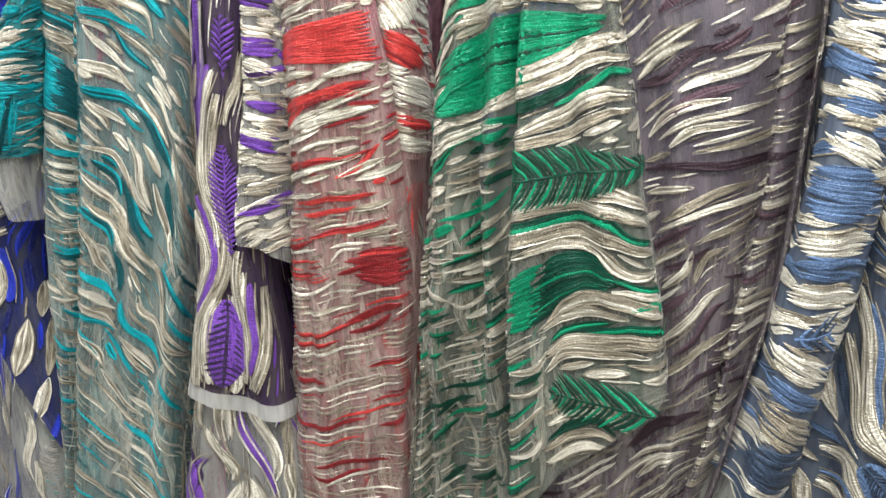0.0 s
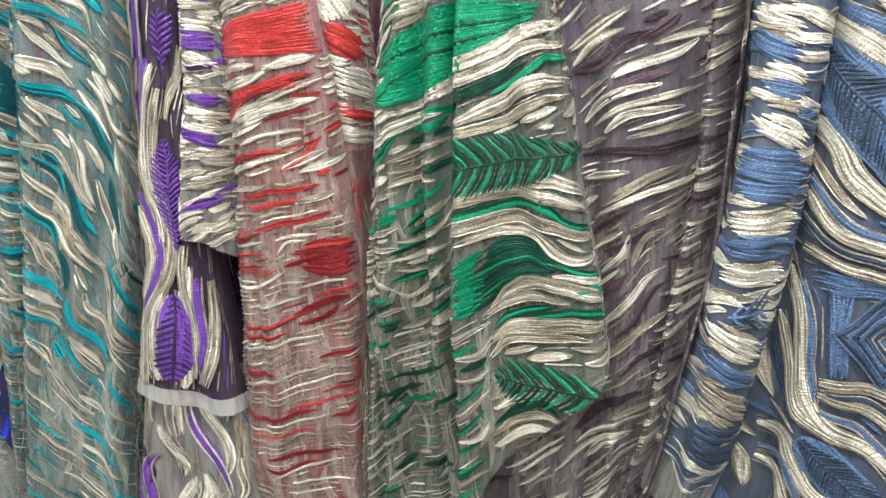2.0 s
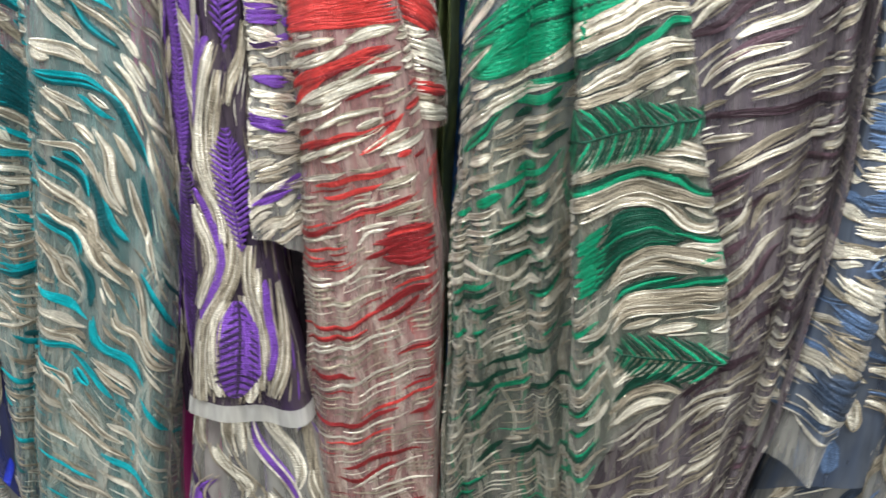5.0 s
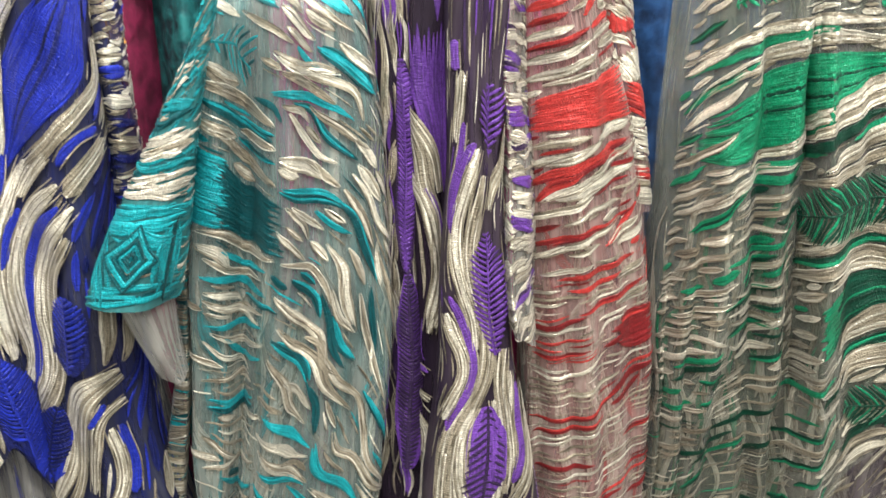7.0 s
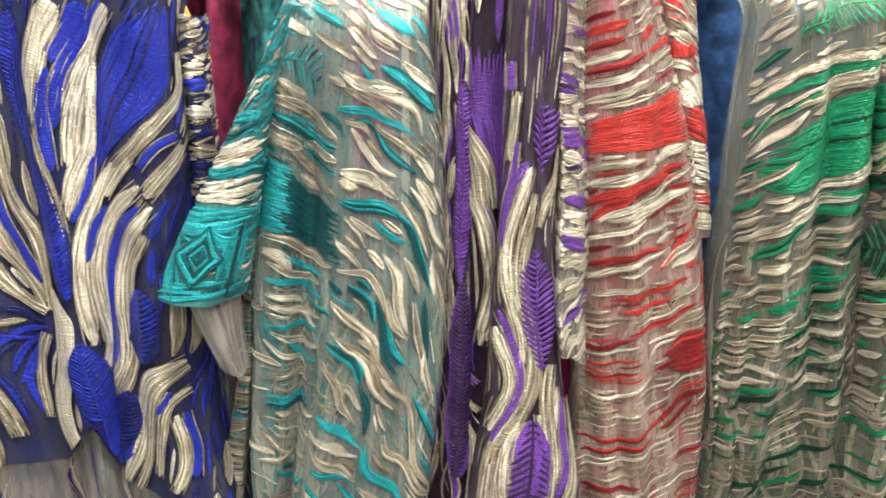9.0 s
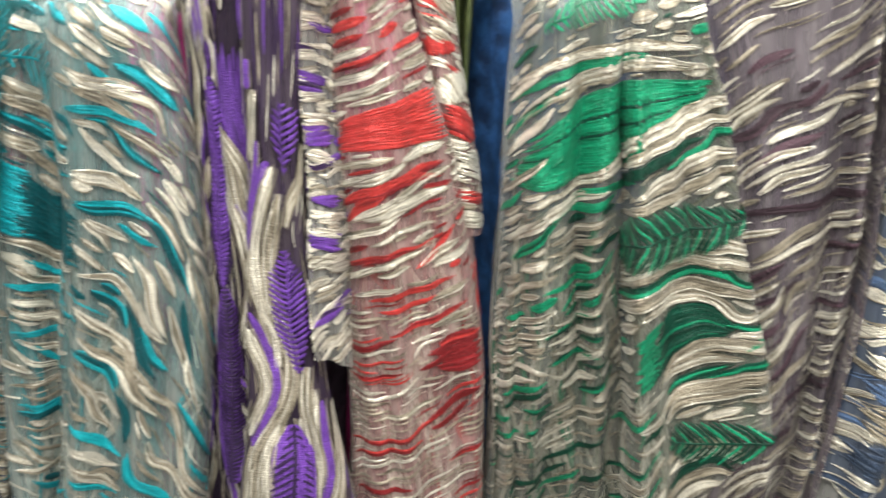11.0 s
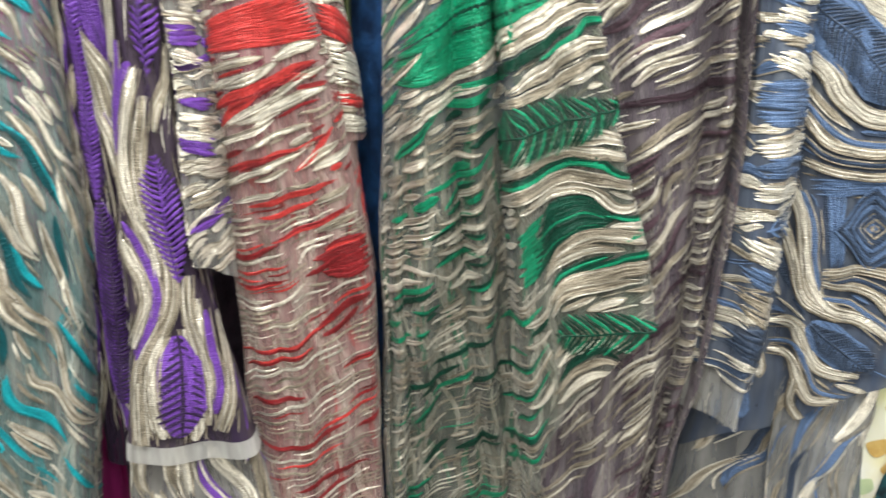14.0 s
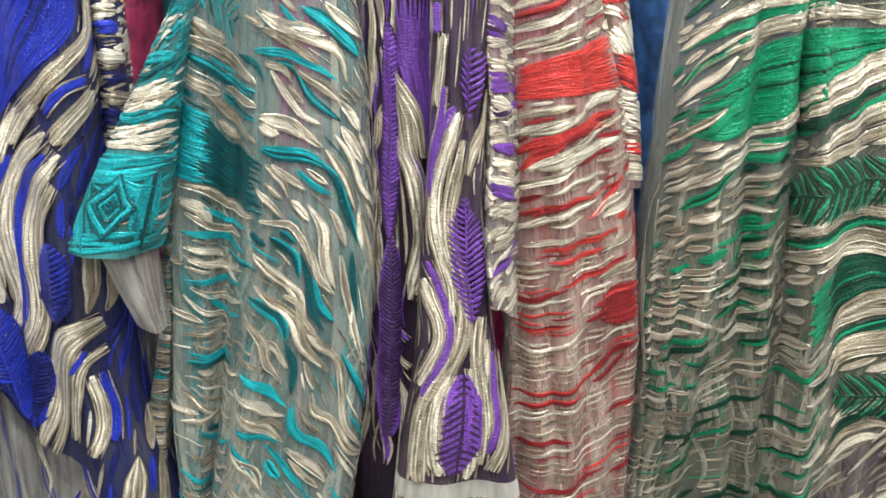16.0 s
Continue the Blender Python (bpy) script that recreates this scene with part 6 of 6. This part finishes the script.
cloth("ground", d, SC_GROUND, scarf)
for i in range(22):
    stamp("printed_square", d, d.width * (0.42 if i % 2 else 0.6), 1.10 - 0.027 * i, 0.011, 0.011, 0.5 + 0.2 * (i % 3), SC_TAN if i % 3 else SC_GREEN, scarf)
shawl = tagged(new("blue_shawl"), "plain bright blue shawl beside the printed scarf", "shawl")
d = Drape([(0.508 + o, 0.448 + o, 0.365 + o, 0.815 + y, 0.815 + y, 0.815 + y) for o, y in ((-0.05, 0.05), (-0.045, 0.012), (-0.02, 0.0), (0.0, 0.006), (0.02, 0.05))], 1.06, 0.55, phase=1.3, fold=0.001)
cloth("skirt", d, SC_BLUE, shawl)
back_dress("dark slate dress with a swirling floral print", 0.46, 0.7, 0.85, (0.03, 0.035, 0.07), (0.17, 0.17, 0.22), 30, 9.1, top=1.3)

# royal blue tunic
t_blue = garment("royal blue tunic with cream wavy ribbons and feather embroidery")
d = Drape(BLUE_FOLDS, 1.62, [(0, 1.10), (0.3, 1.11), (0.42, 1.16), (0.5, 1.09), (0.62, 1.07), (0.75, 0.9), (1, 0.85)], 1.57, 0.04, phase=0.7)
cloth("front_panel", d, ROYAL_CLOTH, t_blue)
n = Needle(d, 11)
sew_chart(n, BLUE_CHART, False, 0.001)
n.lay_flow()
n.stream(0.86, 1.58, 0.16, 0.9, 0.012, 0.1, (0.1, 0.4, 0.5), 500)
n.stream(0.86, 1.58, 0.16, 0.9, 0.007, 0.08, (0.0, 0.3, 0.7), 900)
n.stream(0.86, 1.58, 0.16, 0.9, 0.003, 0.06, (0.1, 0.3, 0.6), 1200)
n.sew(t_blue, ROYAL_SET)
low = Drape(BLUE_FOLDS, 1.2, 0.72, phase=1.9, back=0.012)
sk = cloth("underskirt", low, LINING, t_blue, "pale sheer underskirt")
n = Needle(low, 32)
n.weave(0.78, 1.1, [(0, 84), (1, 96)], 0.07, 0.007, 0.04, 0.04, (0.4, 0.2, 0.4), s0=0.1, s1=0.9)
n.sew(sk, ROYAL_SET)
b = hollow(d)
cloth("back_panel", b, ROYAL_CLOTH, t_blue)
d = Drape(BLUEEDGE_FOLDS, 1.52, 1.30, fold=0.0012, phase=0.2)
sl = cloth("sleeve", d, ROYAL_CLOTH, t_blue)
n = Needle(d, 12)
sew_chart(n, BLUEEDGE_CHART)
n.weave(1.30, 1.52, [(0, 0), (1, 8)], 0.02, 0.004, 0.008, 0.015)
n.sew(sl, ROYAL_SET)

# teal tunic
t_teal = garment("teal and cream sheer tunic with a short cuffed sleeve")
d = front = Drape(TEAL_FOLDS, 1.56, 0.74, 1.505, 0.035, phase=0.0, fold=0.006, pitch=0.042)
cloth("front_panel", d, TEAL_CLOTH, t_teal)
n = Needle(d, 1)
sew_chart(n, TEAL_CHART, False)
n.lay_flow()
n.stream(1.28, 1.55, 0.2, 0.97, 0.0075, 0.07, (0.65, 0.25, 0.1), 700)
n.stream(0.78, 1.55, 0.2, 0.97, 0.0045, 0.08, (0.3, 0.45, 0.25), 500, 0.5)
n.stream(0.78, 1.55, 0.22, 0.97, 0.003, 0.06, (0.2, 0.55, 0.25), 400, 0.5)
n.stream(0.78, 1.55, 0.22, 0.97, 0.0013, 0.06, (0.3, 0.6, 0.1), 900, 0.6)
n.sew(t_teal, TEAL_SET)
b = hollow(d)
cloth("back_panel", b, TEAL_CLOTH, t_teal)
under_layer(front, t_teal, TEAL_CLOTH, TEAL_SET, 21)
d = Drape(TEALSL_FOLDS, 1.53, 1.285, fold=0.0012, phase=0.4, ripple=0.0012)
sl = cloth("sleeve", d, TEAL_SOLID, t_teal, "teal sleeve with a nested diamond at its cuff")
n = Needle(d, 2)
sew_chart(n, TEALSL_CHART)
n.weave(1.29, 1.52, [(0, 2), (0.5, 10), (1, 25)], 0.03, 0.003, 0.006, 0.02, (0.15, 0.1, 0.75), thin=0.2)
n.sew(sl, TEAL_SET)
d = Drape(TLIN_FOLDS, 1.295, [(0, 1.23), (0.3, 1.22), (1, 1.205)], phase=1.0, fold=0.001)
cloth("sleeve_lining", d, LINING, sl, "pale grey sheer lining")
d = Drape(TEALIN_FOLDS, 1.33, 0.8, fold=0.0012, phase=0.9)
sl = cloth("tucked_sleeve", d, TEAL_CLOTH, t_teal)
n = Needle(d, 3)
n.weave(0.82, 1.33, [(0, 5), (1, 10)], 0.02, 0.005, 0.006, 0.015, (0.2, 0.45, 0.35))
n.sew(sl, TEAL_SET)

# purple tunic
t_purple = garment("purple tunic with wavy cream ribbons and a white-hemmed sleeve")
d = Drape(PBODY_FOLDS, 1.62, 0.74, 1.58, 0.03, phase=1.3)
# body, back and side band lie behind the sleeve: shade is in their cloth colour
cloth("front_panel", d, PURPLE_SHADED, t_purple)
n = Needle(d, 4)
sew_chart(n, PBODY_CHART, False)
n.lay_flow([(0.04, 0.9, 88), (0.08, 1.0, 92)])
n.stream(0.8, 1.58, 0.05, 0.95, 0.004, 0.12, (0.0, 0.5, 0.5), 200)
n.stream(0.8, 1.58, 0.05, 0.95, 0.0015, 0.09, (0.0, 0.4, 0.6), 120)
n.sew(t_purple, PURPLE_SET)
cloth("back_panel", hollow(d), PURPLE_SHADED, t_purple)
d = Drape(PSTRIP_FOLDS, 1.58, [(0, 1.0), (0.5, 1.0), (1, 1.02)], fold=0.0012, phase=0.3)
sl = cloth("side_band", d, PURPLE_SHADED, t_purple)
n = Needle(d, 5)
sew_chart(n, PSTRIP_CHART)
n.weave(1.08, 1.58, [(0, 88), (1, 92)], 0.06, 0.005, 0.02, 0.012, (0.15, 0.35, 0.5))
n.sew(sl, PURPLE_SET)
d = Drape(PSLEEVE_FOLDS, 1.62, [(0, 1.062), (0.4, 1.058), (1, 1.044)], fold=0.0012, phase=2.0)
sl = cloth("sleeve", d, PURPLE_CLOTH, t_purple, "sleeve with leaf shaped cuff embroidery")
n = Needle(d, 6)
sew_chart(n, PSLEEVE_CHART, False)
n.lay_flow()
n.stream(1.06, 1.58, 0.28, 0.8, 0.0016, 0.07, (0.2, 0.6, 0.2), 300)
n.sew(sl, PURPLE_SET)
cloth("hem_band", d, HEM, sl, "plain white sleeve hem", bottom=[(0, 1.046), (0.4, 1.041), (1, 1.027)], top=[(0, 1.063), (0.4, 1.059), (1, 1.045)], lift=0.001)
low = Drape(PSLEEVE_FOLDS, 1.08, 0.72, phase=1.1, back=0.012)
sk = cloth("underskirt", low, LINING, t_purple, "pale sheer underskirt")
n = Needle(low, 33)
n.weave(0.78, 1.06, [(0, 86), (1, 92)], 0.08, 0.007, 0.03, 0.024, (0.45, 0.25, 0.3), s0=0.15, s1=0.9)
n.sew(sk, PURPLE_SET)
d2 = Drape(PRUFF_FOLDS, 1.62, [(0, 1.25), (0.4, 1.235), (0.7, 1.205), (1, 1.23)], fold=0.0012, phase=0.8, ripple=0.003)
sl = cloth("gathered_edge", d2, LINING, t_purple)
n = Needle(d2, 7)
sew_chart(n, PRUFF_CHART)
n.weave(1.23, 1.6, [(0, 20), (0.3, -6), (1, -14)], 0.03, 0.007, 0.0105, 0.022, (0.75, 0.1, 0.15), thin=0.1)
n.sew(sl, PURPLE_SET)

# coral red tunic
t_red = garment("coral red and cream sheer tunic with slanting brush strokes")
d = front = Drape(RED_FOLDS, 1.62, 0.74, 1.57, 0.035, phase=2.6, fold=0.0026)
cloth("front_panel", d, RED_CLOTH, t_red)
n = Needle(d, 8)
sew_chart(n, RED_CHART)
n.lay_flow([(0.12, 0.9, 8), (0.18, 0.85, 6)])
n.stream(1.30, 1.58, 0.24, 0.78, 0.0055, 0.08, (0.62, 0.2, 0.18), 400)
n.stream(1.30, 1.58, 0.24, 0.78, 0.0035, 0.05, (0.55, 0.25, 0.2), 500)
n.stream(0.80, 1.30, 0.24, 0.78, 0.003, 0.08, (0.3, 0.5, 0.2), 300, 0.5)
n.stream(0.80, 1.28, 0.24, 0.78, 0.0014, 0.07, (0.35, 0.5, 0.15), 900, 0.8)
n.sew(t_red, RED_SET)
b = hollow(d)
cloth("back_panel", b, RED_CLOTH, t_red)
under_layer(front, t_red, RED_CLOTH, RED_SET, 22)
d = Drape(REDSL_FOLDS, 1.6, 1.325, 1.57, 0.03, fold=0.0012, phase=0.5)
sl = cloth("sleeve", d, RED_CLOTH, t_red, "folded sleeve with cream and red stripes")
n = Needle(d, 9)
sew_chart(n, REDSL_CHART)
n.weave(1.34, 1.6, [(0, -8), (1, -45)], 0.03, 0.007, 0.009, 0.018, (0.6, 0.15, 0.25))
n.sew(sl, RED_SET)
d = Drape([(a, b_ - 0.004 * i, c - 0.012 * i, p, q, r) for i, (a, b_, c, p, q, r) in enumerate(REDSL_FOLDS)], 1.335, 1.18, phase=0.2)
sl2 = cloth("sleeve_lining", d, RED_CLOTH, sl, "sheer rose sleeve end")
n = Needle(d, 10)
for i in range(9):
    n.stroke(d.width * (0.35 + 0.05 * i), 1.27, 70 + 5 * i, 0.06, 0.0022, 2, 0.05)
n.sew(sl2, RED_SET)

# emerald tunic
t_green = garment("emerald green and cream sheer tunic with feather motifs")
d = front = Drape(GREEN_FOLDS, 1.58, [(0, 0.76), (0.56, 0.8), (0.66, 1.0), (0.73, 1.06), (0.81, 1.105), (0.893, 1.158), (1, 1.175)], 1.525, 0.035, phase=3.3, ripple=0.0022, fold=0.0055)
cloth("front_panel", d, GREEN_CLOTH, t_green)
n = Needle(d, 13)
sew_chart(n, GREEN_CHART)
n.lay_flow()
n.stream(1.17, 1.57, 0.12, 0.98, 0.007, 0.06, (0.55, 0.35, 0.1), 900)
n.stream(1.15, 1.57, 0.12, 0.98, 0.004, 0.05, (0.5, 0.35, 0.15), 1200, 0.8)
n.stream(0.80, 1.17, 0.17, 0.98, 0.0035, 0.06, (0.3, 0.45, 0.25), 400, 0.5)
n.stream(0.80, 1.57, 0.12, 0.98, 0.0013, 0.06, (0.35, 0.55, 0.1), 1600, 0.7)
n.sew(t_green, GREEN_SET)
b = hollow(d)
cloth("back_panel", b, GREEN_CLOTH, t_green, bottom=[(0, 0.76), (0.6, 0.8), (0.75, 1.08), (1, 1.17)])
under_layer(front, t_green, GREEN_CLOTH, GREEN_SET, 23, count=150)

# mauve tunic
t_mauve = garment("mauve grey sheer tunic with plum and cream strokes")
d = front = Drape(MAUVE_FOLDS, 1.62, 0.74, 1.56, 0.04, phase=4.1, fold=0.004)
cloth("front_panel", d, MAUVE_CLOTH, t_mauve)
n = Needle(d, 14)
sew_chart(n, MAUVE_CHART)
n.lay_flow([(0.32, 1.1, 8), (0.32, 1.2, 12), (0.31, 1.5, 14), (0.33, 0.95, 6)])
n.stream(1.0, 1.6, 0.3, 0.95, 0.0055, 0.08, (0.35, 0.4, 0.25), 300, 0.5)
n.stream(0.82, 1.6, 0.15, 0.95, 0.0035, 0.06, (0.3, 0.5, 0.2), 500, 0.5)
n.stream(0.82, 1.6, 0.3, 0.95, 0.0014, 0.06, (0.35, 0.5, 0.15), 1500, 0.7)
n.sew(t_mauve, PLUM_SET)
b = hollow(d)
cloth("back_panel", b, MAUVE_CLOTH, t_mauve)
under_layer(front, t_mauve, MAUVE_CLOTH, PLUM_SET, 24, count=190)

# steel blue tunic
t_steel = garment("steel blue and cream tunic with feather and diamond motifs")
d = Drape(KBODY_FOLDS, 1.62, [(0, 0.95), (0.25, 1.01), (0.5, 1.045), (1, 1.10)], 1.58, 0.03, phase=5.0, fold=0.002)
cloth("front_panel", d, STEEL_CLOTH, t_steel)
n = Needle(d, 15)
sew_chart(n, KBODY_CHART, False)
n.lay_flow()
n.stream(1.02, 1.6, 0.12, 0.78, 0.009, 0.07, (0.4, 0.25, 0.35), 500)
n.stream(1.02, 1.6, 0.12, 0.78, 0.0045, 0.06, (0.05, 0.3, 0.65), 700)
n.stream(1.02, 1.6, 0.12, 0.78, 0.002, 0.05, (0.1, 0.3, 0.6), 900)
n.sew(t_steel, STEEL_SET)
low = Drape([l[:2] + (l[2] - 0.009 * max(0, i - 2),) + l[3:] for i, l in enumerate(KBODY_FOLDS)], 1.12, 0.74, phase=2.2, back=0.006)
sk = cloth("underskirt", low, LINING, t_steel, "pale sheer underskirt")
n = Needle(low, 31)
n.weave(0.78, 1.12, [(0, 84), (1, 70)], 0.07, 0.008, 0.03, 0.03, (0.35, 0.4, 0.25), s0=0.2, s1=0.9)
n.sew(sk, STEEL_SET)
cloth("back_panel", hollow(d), STEEL_CLOTH, t_steel)
d = Drape(KROLL_FOLDS, 1.62, [(0, 1.11), (0.35, 1.10), (0.36, 1.09), (1, 1.085)], 1.6, 0.02, fold=0.0012, phase=1.1)
sl = cloth("sleeve", d, STEEL_CLOTH, t_steel, "rolled sleeve banded in blue and cream")
n = Needle(d, 16)
sew_chart(n, KROLL_CHART)
n.weave(1.09, 1.6, [(0, 0), (1, -8)], 0.05, 0.008, 0.014, 0.034, (0.5, 0.25, 0.3))
n.sew(sl, STEEL_SET)
cloth("sleeve_lining", Drape(KROLL_FOLDS, 1.12, [(0, 1.06), (0.5, 1.045), (1, 1.0)], fold=0.0012, phase=1.5, back=0.006), LINING, sl, "pale grey sheer lining")
d = Drape(KSTRIP_FOLDS, 1.62, [(0, 1.2), (1, 1.25)], 1.59, 0.03, fold=0.0012, phase=0.6)
sl = cloth("far_sleeve", d, STEEL_CLOTH, t_steel)
n = Needle(d, 17)
sew_chart(n, KSTRIP_CHART)
n.weave(1.24, 1.6, [(0, 80), (1, 92)], 0.06, 0.006, 0.018, 0.018, (0.4, 0.35, 0.25), wave=0.12)
n.sew(sl, STEEL_SET)
cloth("sleeve_lining", Drape(KSTRIP_FOLDS, 1.26, [(0, 1.12), (0.5, 1.13), (1, 1.2)], fold=0.0012, phase=0.9, back=0.004), LINING, sl, "pale grey sheer lining")
